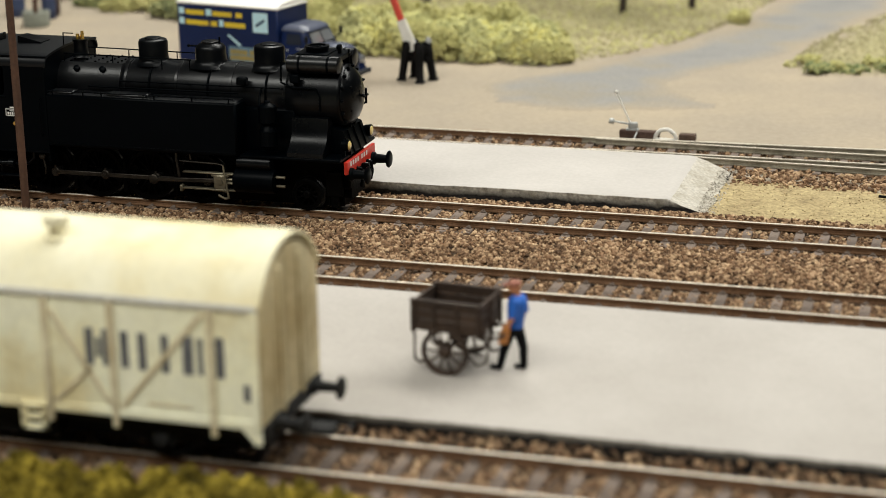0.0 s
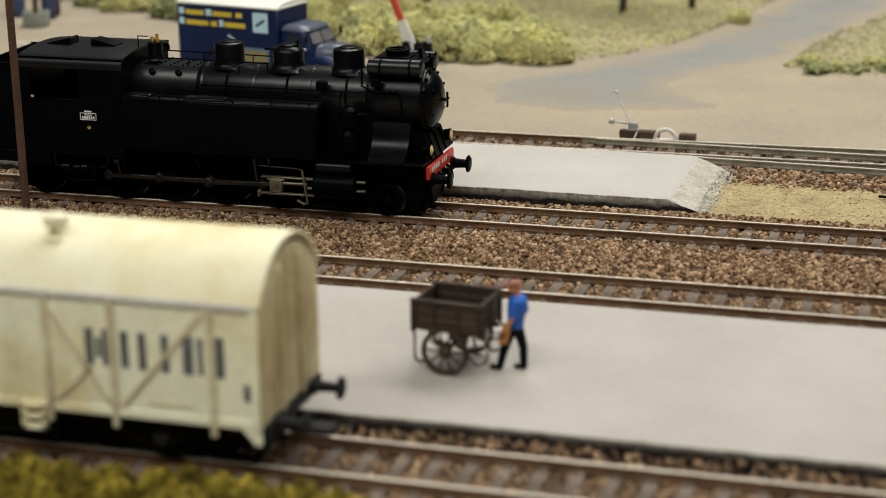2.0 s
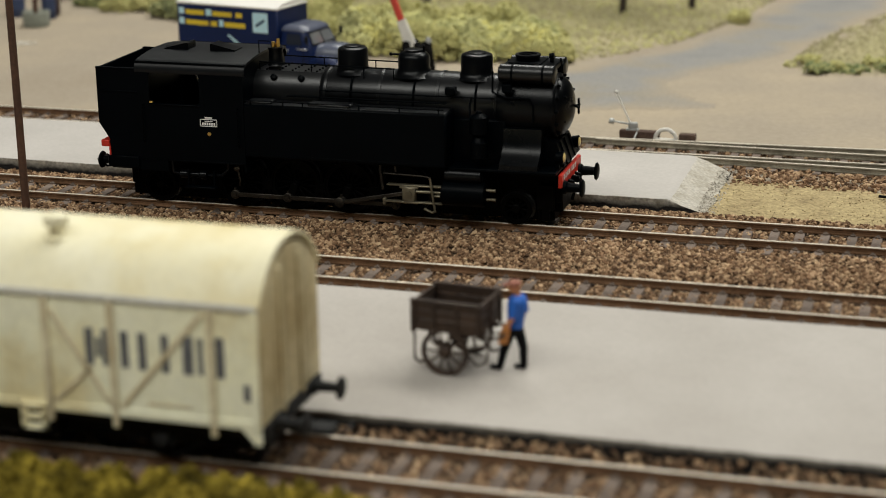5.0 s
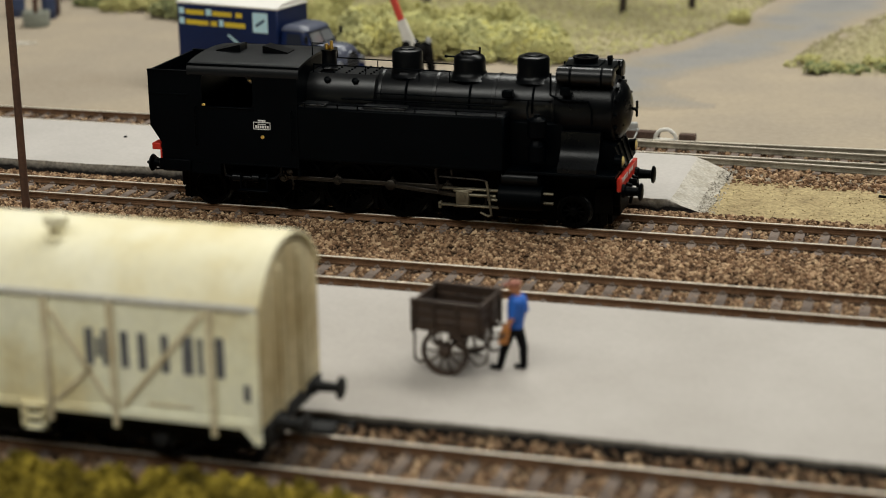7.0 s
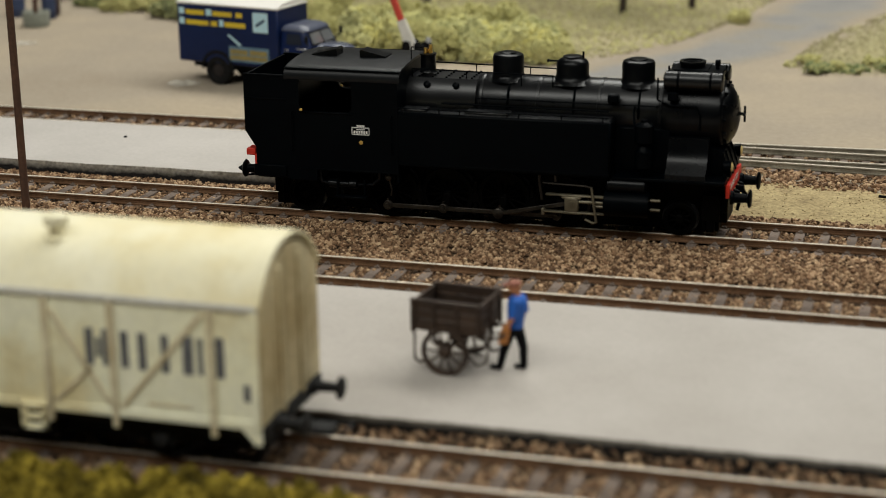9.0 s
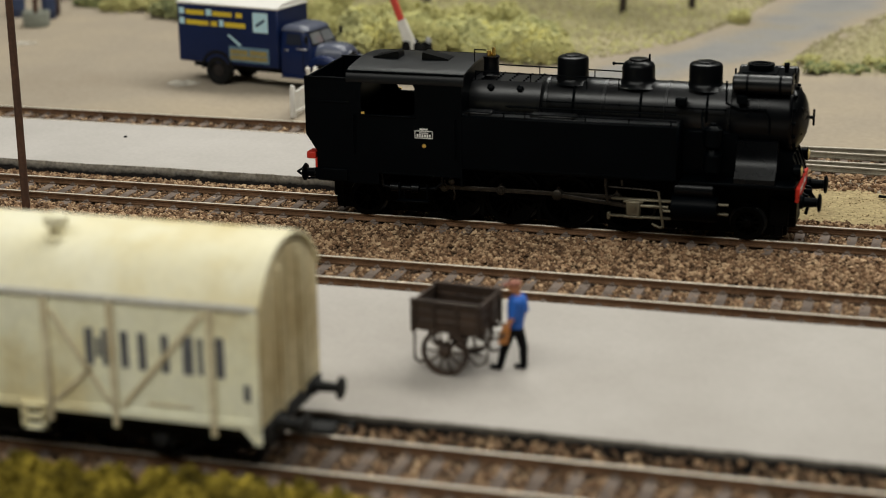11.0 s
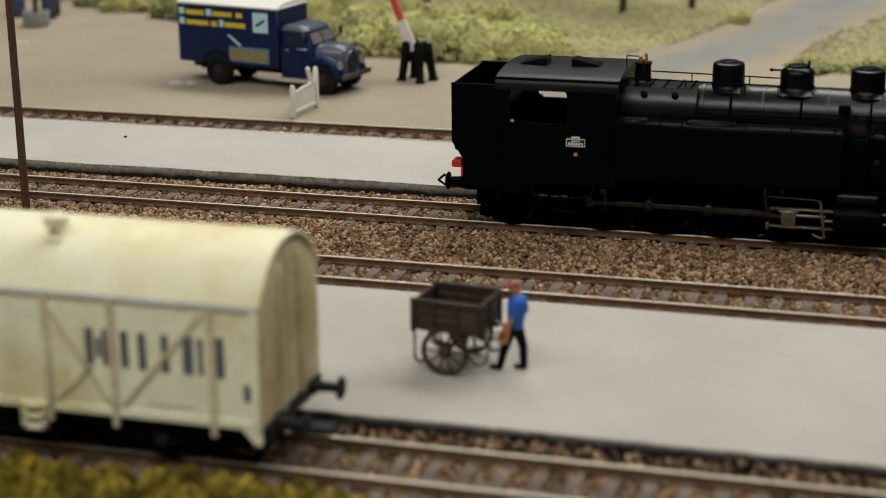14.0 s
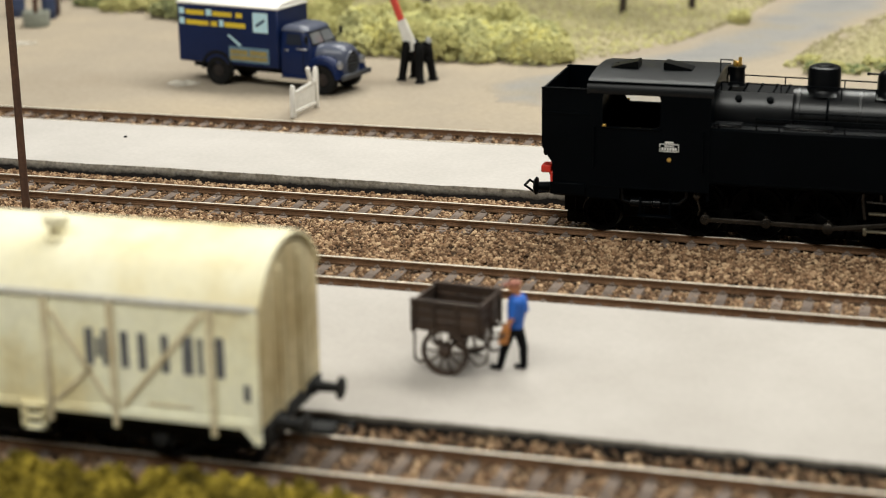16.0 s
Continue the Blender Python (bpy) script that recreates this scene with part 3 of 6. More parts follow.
def loco_top():
    dome(38.9, 4.4, 47.6, False)
    dome(57.5, 4.6, 47.2, True)
    dome(76.2, 4.6, 47.2, False)
    part("chimney", Geo().lathe((91.2, 0, 41.0), (0, 0, 1), [(0, 5.2), (1.2, 3.6), (4.6, 3.3), (5.6, 3.4), (6.1, 3.7), (6.5, 3.6), (6.5, 2.7), (5.0, 2.6)], 32),
         M_SATIN, loco)
    for s in (-1, 1):
        h = part("feedwater_heater", Geo().lathe((84.6, 6.9 * s, 43.1), (1, 0, 0), [(0, 2.0), (0.4, 2.6), (15.8, 2.6), (16.2, 2.0)], 28),
                 M_BLACKGLOSS, loco)
        for x in (88.2, 97.0):
            part("strap", Geo().lathe((x, 6.9 * s, 43.1), (1, 0, 0), [(0, 2.5), (0.1, 2.72), (0.7, 2.72), (0.8, 2.5)], 28), M_BLACK, h)
    part("heater_deck", Geo().box(85.2, 100.2, -6.4, 6.4, 43.8, 45.4, 0.3), M_BLACK, loco)
    part("chimney_lid", Geo().box(86.6, 96.0, -5.0, 5.0, 45.4, 45.8, 0.15).tube((88.4, 0, 47.3), (94.0, 0, 47.3), 0.2, 8), M_BLACK, loco)
    part("lamp_bracket", Geo().box(97.6, 98.6, -0.5, 0.5, 45.2, 47.0, 0.15).lathe((97.4, 0, 47.2), (1, 0, 0), [(0, 0.7), (1.2, 0.9), (1.4, 0.7)], 12)
         .tube((100.2, 2.2, 40), (100.2, 2.2, 46.2), 0.25, 8), M_BLACK, loco)
    v = part("safety_valve", Geo().lathe((15.6, -1.5, 41.5), (0, 0, 1), [(0, 2.6), (0.6, 2.2), (4.4, 2.1), (4.9, 2.4), (5.3, 2.4), (5.3, 1.6)], 24), M_SATIN, loco)
    part("brass_whistle", Geo().tube((15.0, -2.0, 46.6), (15.0, -2.0, 48.4), 0.55, 10).tube((16.3, -1.4, 46.6), (16.3, -1.4, 49.2), 0.6, 10, 0.45)
         .ball((15.6, -0.6, 47.2), 0.7, 6, 10), M_BRASS, v, "bright brass whistle")
    part("wire_guard", Geo().pipe([(11.4, -4.2, 45.0), (11.4, -4.2, 48.9), (14.8, -4.2, 48.9)], 0.18, 6), M_BLACK, v)


def side(s):
    """Tank, cab sheet, gear and fittings of one flank: s = -1 faces the foreground platform."""
    def b(g, x0, x1, ya, yb, z0, z1, c=0.15):
        lo, hi = sorted((ya * s, yb * s))
        return g.box(x0, x1, lo, hi, z0, z1, c)

    tank = part("side_tank", b(Geo(), 9.6, 71.7, 8.6, 16.8, 16.8, 32.6, 0.55), M_BLACK, loco)
    part("tank_top", b(Geo(), 10.2, 71.1, 9.2, 16.3, 32.5, 32.75, 0.1), M_BLACKGLOSS, tank)
    for x0, x1 in ((11.5, 19.0), (30.0, 43.0)):
        part("tank_lid", b(Geo(), x0, x1, 11.0, 15.4, 32.6, 33.5, 0.3), M_BLACKGLOSS, tank)
    rail = Geo().tube((10.5, 16.4 * s, 33.7), (71.0, 16.4 * s, 33.7), 0.2, 6)
    for x in (13, 23, 29, 46, 58, 69.5):
        rail.tube((x, 16.4 * s, 32.4), (x, 16.4 * s, 33.8), 0.22, 6)
        rail.ball((x, 16.4 * s, 33.75), 0.35, 6, 8)
    part("tank_rail", rail, M_BLACK, tank)
    part("tank_seam", b(Geo(), 9.9, 71.4, 16.75, 16.92, 17.6, 18.0, 0.05), M_BLACK, tank)
    hand = Geo().tube((32, 9.8 * s, 36.2), (84, 9.8 * s, 36.2), 0.22, 6)
    for x in (34, 45, 54, 64, 74, 83):
        hand.tube((x, 7.9 * s, 35.6), (x, 9.8 * s, 36.2), 0.2, 6).ball((x, 9.8 * s, 36.2), 0.36, 6, 8)
    part("boiler_handrail", hand, M_BLACK, loco)
    top = Geo().tube((12, 5.6 * s, 43.0), (53.4, 5.3 * s, 42.5), 0.22, 6)
    for x in (12, 28, 44, 53):
        top.tube((x, 5.5 * s, 38.9), (x, 5.5 * s, 42.7), 0.18, 6)
    part("firebox_handrail", top, M_BLACK, loco)
    part("reach_rod", Geo().tube((22, 10.4 * s, 34.3), (70, 10.4 * s, 34.3), 0.3, 6), M_BLACK, loco)
    for x in (40.6, 59.5, 77.8):
        pts = [(x, math.sin(radians(a)) * 8.7 * s, 33 + math.cos(radians(a)) * 8.7) for a in (28, 45, 62, 80, 95)]
        part("sand_pipe", Geo().pipe(pts, 0.32, 8), M_BLACK, loco)
    part("smokebox_pipe", Geo().pipe([(83.2, 9.0 * s, 44.0), (83.2, 9.3 * s, 38.0), (86.5, 9.4 * s, 36.6), (93.8, 9.4 * s, 36.6), (95.0, 9.6 * s, 34.2), (95.0, 9.6 * s, 30.0)], 0.3, 8),
         M_BLACK, loco)
    part("junction_box", b(Geo(), 86.0, 88.8, 8.6, 10.0, 38.0, 40.4, 0.2), M_BLACK, loco)
    part("valve_body", b(Geo(), 69.5, 72.6, 8.0, 10.6, 36.6, 39.0, 0.4), M_BLACK, loco)
    pump = Geo().lathe((80.6, 14.2 * s, 20.0), (0, 0, 1), [(0, 2.2), (0.3, 2.6), (4.6, 2.6), (4.9, 2.2), (6.4, 1.5), (7.0, 2.4), (7.3, 2.7), (11.8, 2.7), (12.2, 2.3), (12.8, 1.0), (13.4, 0.8)], 24)
    pump.pipe([(78.0, 14.0 * s, 30.0), (77.0, 11.0 * s, 34.0), (77.0, 9.0 * s, 36.0)], 0.35, 8)
    part("air_pump", pump, M_BLACK, loco)
    outline = [(6.5 * s, 28.0), (10.2 * s, 28.0), (10.7 * s, 24.6), (11.5 * s, 22.4), (13.2 * s, 20.4), (15.5 * s, 18.7), (15.5 * s, 17.4), (6.5 * s, 17.4)]
    part("front_apron", Geo().prism(outline, "x", 86.6, 97.6), M_SATIN, loco)
    part("running_plate", b(Geo(), 72.0, 103.0, 5.0, 15.6, 16.4, 17.3, 0.2), M_BLACK, loco)
    # cab side sheet round its window
    cab = Geo()
    for x0, x1, z0, z1 in ((-22.0, -13.6, 11.4, 14.6), (-22.0, 11.0, 14.6, 31.6), (-22.0, 11.0, 41.2, 41.6), (-22.0, -18.5, 31.6, 41.2), (-2.6, 11.0, 31.6, 41.2)):
        b(cab, x0, x1, 16.1, 17.0, z0, z1, 0.0)
    for cx, cz, dx, dz in ((-18.5, 41.2, 1, -1), (-2.6, 41.2, -1, -1), (-18.5, 31.6, 1, 1), (-2.6, 31.6, -1, 1)):
        lo, hi = sorted((16.15 * s, 16.95 * s))
        cab.prism([(cx, cz), (cx + 1.6 * dx, cz), (cx + 0.5 * dx, cz + 0.5 * dz), (cx, cz + 1.6 * dz)], "y", lo, hi)
    sheet_ob = part("cab_side", cab, M_BLACK, loco)
    part("window_ledge", b(Geo(), -18.8, -2.2, 16.9, 17.4, 31.2, 31.65, 0.15), M_BLACK, sheet_ob)
    part("cab_beading", b(Geo(), -22.0, 11.0, 16.95, 17.15, 14.6, 15.0, 0.05), M_BLACK, sheet_ob)
    for x in (-20.6, 9.2):
        part("grab_rail", Geo().pipe([(x, 16.9 * s, 20.0), (x, 17.9 * s, 20.3), (x, 17.9 * s, 31.0), (x, 16.9 * s, 31.3)], 0.2, 6), M_BLACK, sheet_ob)
    part("cab_latch", b(Geo(), -18.4, -17.3, 16.9, 17.45, 31.7, 32.4, 0.1), M_BRASS, sheet_ob, "small brass latch")
    prof = [(-22.0, 11.4), (-32.0, 11.4), (-32.2, 20.0), (-35.5, 25.0), (-35.5, 41.4), (-22.0, 41.4)]
    lo, hi = sorted((15.6 * s, 16.5 * s))
    bunk = part("bunker_side", Geo().prism(prof, "y", lo, hi), M_BLACK, loco)
    part("bunker_beading", b(Geo(), -35.5, -22.2, 16.45, 16.75, 34.4, 34.9, 0.08), M_BLACK, bunk)
    part("bunker_rim", b(Geo(), -35.6, -22.0, 15.5, 16.7, 41.3, 41.7, 0.1), M_BLACK, bunk)
    part("bunker_step", b(Geo(), -33.0, -23.0, 16.4, 17.2, 11.8, 15.2, 0.2), M_BLACK, bunk)
    part("foot_step", b(Geo(), -8.5, 1.0, 15.0, 17.2, 6.6, 7.2, 0.15).box(-8.2, -7.6, min(15.4 * s, 16 * s), max(15.4 * s, 16 * s), 7, 12, 0.1)
         .box(0.0, 0.6, min(15.4 * s, 16 * s), max(15.4 * s, 16 * s), 7, 12, 0.1), M_BLACK, loco)
    inj = part("injector", Geo().lathe((-11.0, 14.6 * s, 10.2), (1, 0, 0), [(0, 0.6), (0.3, 1.2), (3.0, 1.2), (3.4, 0.8), (6.2, 0.8), (6.6, 1.3), (8.6, 1.3), (8.9, 0.6)], 14), M_SATIN, loco)
    part("injector_pipe", Geo().pipe([(-11.0, 14.6 * s, 10.2), (-13.0, 14.6 * s, 10.6), (-13.6, 14.4 * s, 14.8)], 0.45, 8)
         .pipe([(-2.2, 14.6 * s, 10.2), (2.6, 14.9 * s, 10.6), (4.6, 15.2 * s, 12.4), (5.0, 15.2 * s, 16.8)], 0.45, 8), M_SATIN, inj)
    part("overflow_pipe", Geo().pipe([(-7.0, 14.6 * s, 9.2), (-7.0, 14.6 * s, 5.6), (-6.0, 14.6 * s, 4.4)], 0.3, 6), M_SATIN, inj)
    part("speed_drive", Geo().lathe((7.5, 15.0 * s, 13.2), (0, s, 0), [(0, 1.0), (0.8, 1.0), (1.2, 0.5)], 12)
         .pipe([(7.5, 15.2 * s, 13.2), (8.4, 15.4 * s, 9.4), (8.0, 15.0 * s, 7.7)], 0.26, 6), M_ROD, loco)
    # cylinders and valve gear
    cyl = part("cylinder", Geo().lathe((69.8, 14.2 * s, 9.4), (1, 0, 0), [(0, 2.4), (0.2, 3.4), (1.0, 3.6), (11.8, 3.6), (12.6, 3.4), (12.9, 2.4)], 28), M_BLACK, loco)
    part("valve_chest", Geo().lathe((70.5, 14.0 * s, 14.6), (1, 0, 0), [(0, 1.5), (0.3, 2.1), (10.6, 2.1), (11.0, 1.5)], 24), M_SATIN, cyl)
    part("cylinder_block", b(Geo(), 71.0, 81.6, 6.0, 14.0, 8.0, 16.6, 0.3), M_BLACK, cyl)
    for z in (10.9, 8.2):
        part("gland", Geo().tube((82.4, 14.6 * s, z), (85.4, 14.6 * s, z), 0.45, 8).tube((66.6, 14.6 * s, z), (69.9, 14.6 * s, z), 0.45, 8), M_NICKEL, cyl, "pale metal gland rods")
    lo, hi = sorted((13.6 * s, 15.2 * s))
    part("slide_bar", Geo().box(53.2, 69.9, lo, hi, 10.7, 11.2, 0.12), M_NICKEL, loco, "pale metal slide bar")
    part("slide_bar", Geo().box(52.4, 69.9, lo, hi, 5.8, 6.3, 0.12).box(52.0, 53.0, lo, hi, 4.9, 6.9, 0.2), M_NICKEL, loco, "pale metal slide bar")
    g = Geo().pipe([(64.6, 15.6 * s, 4.6), (66.9, 15.6 * s, 3.6), (67.8, 15.6 * s, 4.0), (66.4, 15.6 * s, 13.8)], 0.36, 8)
    part("gear_bracket", g, M_NICKEL, loco, "pale metal valve gear bracket")
    part("radius_rod", Geo().pipe([(66.4, 15.6 * s, 13.8), (64.4, 15.6 * s, 14.1), (52.6, 15.6 * s, 14.4)], 0.26, 8), M_ROD, loco)
    g = Geo().pipe([(52.4, 15.6 * s, 9.6), (51.6, 15.6 * s, 15.2), (51.8, 15.6 * s, 17.4)], 0.42, 8)
    g.pipe([(52.2, 15.9 * s, 17.0), (52.2, 15.9 * s, 19.8), (55.8, 15.9 * s, 20.2), (56.4, 15.9 * s, 15.0)], 0.3, 8)
    part("expansion_link", g, M_ROD, loco)


def buffers(x, d):
    for y in (-10.0, 10.0):
        bf = part("buffer", Geo().lathe((x, y, 11.9), (d, 0, 0), [(0, 2.0), (0.8, 1.9), (1.2, 1.45), (4.8, 1.2)], 20), M_BLACK, loco)
        part("buffer_head", Geo().lathe((x + 4.6 * d, y, 11.9), (d, 0, 0), [(0, 1.2), (0.3, 2.4), (0.7, 2.6), (1.1, 2.1), (1.25, 0.6)], 28), M_BLACK, bf)


def loco_ends():
    front = part("buffer_beam", Geo().box(102.9, 104.0, -12.6, 12.6, 12.2, 16.0, 0.15), M_RED, loco, "red front buffer beam with white marks")
    for k in range(7):
        y = -9.4 + k * 2.1 + (1.4 if k > 3 else 0)
        part("lettering_bar", Geo().box(103.99, 104.05, y - 0.55, y + 0.55, 14.2, 15.6), M_WHITE, front, "white lettering bar")
    part("coupling_hook", Geo().box(104.0, 106.4, -0.7, 0.7, 11.0, 13.0, 0.3).pipe([(106, 0, 12), (107.2, 0, 10.4), (106.4, 0, 8.4)], 0.4, 8), M_BLACK, loco)
    for y in (-4.4, 4.4):
        part("brake_hose", Geo().pipe([(104.0, y, 12.6), (105.4, y, 12.2), (105.8, y, 9.6), (105.2, y, 7.0)], 0.5, 8), M_BLACK, loco)
    buffers(104.0, 1)
    rear = part("buffer_beam", Geo().box(-33.3, -32.2, -15.6, 15.6, 12.0, 17.6, 0.15), M_RED, loco, "red rear buffer beam")
    part("lamp_shelf", Geo().box(-36.0, -33.2, -15.2, -10.6, 17.3, 19.3, 0.2), M_RED, rear, "red lamp shelf")
    buffers(-33.3, -1)
    part("coupling_loop", Geo().pipe([(-33.5, -3.4, 9.0), (-40.6, -3.4, 8.2), (-43.6, -3.0, 10.0), (-43.6, 3.0, 10.0), (-40.6, 3.4, 8.2), (-33.5, 3.4, 9.0)], 0.35, 8)
         .box(-40.5, -33, -1.2, 1.2, 7.6, 9.4, 0.2), M_BLACK, loco)
    part("rear_bunker_plate", Geo().box(-35.5, -34.8, -15.7, 15.7, 25.0, 41.4, 0.1).prism([(-35.5, 25.2), (-32.2, 20.0), (-31.6, 20.2), (-34.8, 25.4)], "y", -15.7, 15.7)
         .box(-32.6, -31.9, -15.7, 15.7, 11.4, 20.1), M_BLACK, loco)
    for y in (-10.5, 10.5):
        ln = part("rear_lamp", Geo().lathe((-35.2, y, 22.6), (-1, 0, 0), [(-1.4, 0.6), (-1.2, 1.5), (0.6, 1.5), (0.9, 1.2)], 16), M_BLACK, loco)
        part("rear_lens", Geo().lathe((-36.1, y, 22.6), (-1, 0, 0), [(-0.1, 1.1), (0.15, 0.9), (0.3, 0.3)], 16), M_LENS, ln)
    part("coal_load", Geo().box(-34.9, -22.2, -15.7, 15.7, 24.0, 29.0, 0.5), M_COAL, loco)
    part("front_slope", Geo().prism([(97.0, 17.2), (103.6, 17.2), (103.7, 18.0), (101.4, 24.0), (97.0, 25.5)], "y", -8.2, 8.2), M_BLACK, loco)
    for y in (-5.2, 0.0, 5.2):
        part("step_rib", Geo().prism([(103.4, 17.4), (104.1, 17.6), (102.0, 24.0), (101.2, 23.9)], "y", y - 0.25, y + 0.25), M_BLACK, loco)
    for y in (-10.6, 9.4):
        ln = part("headlamp", Geo().lathe((101.6, y, 20.6), (1, 0, 0), [(0, 0.8), (0.4, 1.6), (2.0, 1.8), (2.3, 1.9), (2.5, 1.7)], 20).box(101.8, 102.8, y - 0.4, y + 0.4, 17.0, 19.2, 0.1), M_BLACK, loco)
        part("lens", Geo().lathe((103.9, y, 20.6), (1, 0, 0), [(0, 1.5), (0.35, 1.3), (0.6, 0.8), (0.7, 0.2)], 20), M_LENS, ln, "amber lamp lens")


def loco_cab():
    eave = [(-17.2, 41.3), (-17.15, 41.9), (-16.95, 42.6), (-16.5, 43.3), (-15.9, 43.8)]
    roof_out = eave + arc(0, 45.4 - 92.0, 92.0, 99.3, 80.7, 14) + [(-y, z) for y, z in reversed(eave)]
    outer = [(y, z) for y, z in roof_out]
    inner = [(y * 0.985, z - 0.7) for y, z in reversed(roof_out)]
    roof = part("cab_roof", Geo().prism(outer + inner, "x", -22.8, 11.6), M_ROOF, loco)
    for s in (-1, 1):
        part("rain_strip", Geo().box(-22.8, 11.6, min(15.9 * s, 16.75 * s), max(15.9 * s, 16.75 * s), 43.45, 44.0, 0.1), M_BLACK, roof)
    part("roof_vent", Geo().prism([(-19.0, 44.8), (-18.8, 45.6), (-11.6, 47.4), (-11.2, 47.2), (-11.2, 44.8)], "y", -4.0, 1.5), M_SATIN, roof)
    part("roof_vent", Geo().prism([(-4.2, 44.8), (-4.2, 47.2), (-3.8, 47.4), (3.6, 45.7), (3.8, 44.8)], "y", -4.0, 1.5), M_SATIN, roof)
    for x in (10.2, -22.4):
        g = Geo()
        pts = [(-16.2, 12.0)] + [(y * 0.94, z - 0.75) for y, z in roof_out] + [(16.2, 12.0)]
        if x > 0:
            g.prism(pts, "x", x, x + 0.7)
        else:
            g.prism(pts, "x", x, x + 0.6)
        part("cab_wall", g, M_BLACK, loco)
    part("cab_floor", Geo().box(-22, 10.4, -16.1, 16.1, 15.0, 16.0), M_BLACK, loco)
    part("backhead", Geo().box(6.5, 10.2, -8, 8, 16, 30, 0.6), M_BLACK, loco)
    pl = part("number_plate", Geo().box(-2.7, 2.6, -17.06, -16.98, 25.5, 27.7), M_BLACK, loco, "small plate with white frame and bars")
    g = Geo()
    for x0, x1, z0, z1 in ((-2.7, 2.6, 25.5, 25.72), (-2.7, 2.6, 27.5, 27.72), (-2.7, -2.5, 25.5, 27.7), (2.4, 2.6, 25.5, 27.7), (-1.2, 1.1, 27.9, 28.35), (-1.3, 1.2, 26.95, 27.2)):
        g.box(x0, x1, -17.11, -17.03, z0, z1)
    part("plate_border", g, M_WHITE, pl)
    for k in range(6):
        part("plate_bar", Geo().box(-2.1 + k * 0.72, -1.6 + k * 0.72, -17.11, -17.03, 25.9, 26.7), M_WHITE, pl)
    part("gold_badge", Geo().lathe((0.0, -16.95, 23.3), (0, -1, 0), [(0, 0.6), (0.15, 0.6), (0.2, 0.4)], 10), M_BRASS, loco, "small gold badge")


def wheel_meshes(name, r, width, crank, dark, steel):
    """Meshes of a wheel about the y axis, its face towards -y: hub, tyre, spoke, counterweight."""
    hub = Geo().lathe((0, 0, 0), (0, -1, 0), [(-width * 0.5, 1.3), (width * 0.5, 1.3), (width * 0.62, 1.0)], 16)
    weight = None
    if crank:
        hub.box(-0.5, crank + 1.2, -width * 0.75, 0, -1.2, 1.2, 0.4)
        ring = arc(0, 0, r - 3.4, 148, 212, 8) + arc(0, 0, r - 1.0, 212, 148, 8)
        weight = Geo().prism(ring, "y", -0.8, 0.6).mesh("counterweight", dark)
    tyre = Geo().lathe((0, 0, 0), (0, -1, 0), [(-width * 0.75, r - 1.3), (-width * 0.75, r + 0.55), (-width * 0.45, r + 0.55), (-width * 0.3, r + 0.02), (width * 0.5, r), (width * 0.56, r - 0.12), (width * 0.56, r - 0.5), (width * 0.45, r - 0.55), (width * 0.45, r - 1.3), (-width * 0.75, r - 1.3)], 48)
    tyre.mi[48 * 4:] = [1] * (len(tyre.mi) - 48 * 4)
    spoke = Geo().box(0.9, r - 1.1, -0.35, 0.35, -0.32, 0.32, 0.12).mesh("spoke", dark)
    return hub.mesh(name, dark), tyre.mesh("tyre", [steel, dark]), spoke, weight


def add_wheel(name, meshes, spokes, parent):
    w = part(name, meshes[0], None, parent)
    part("tyre", meshes[1], None, w)
    for k in range(spokes):
        part("spoke", meshes[2], None, w).matrix_basis = pose(0, 0, 0, 0, 360 * k / spokes, 0)
    if meshes[3]:
        part("counterweight", meshes[3], None, w)
    return w


WHEELS = []


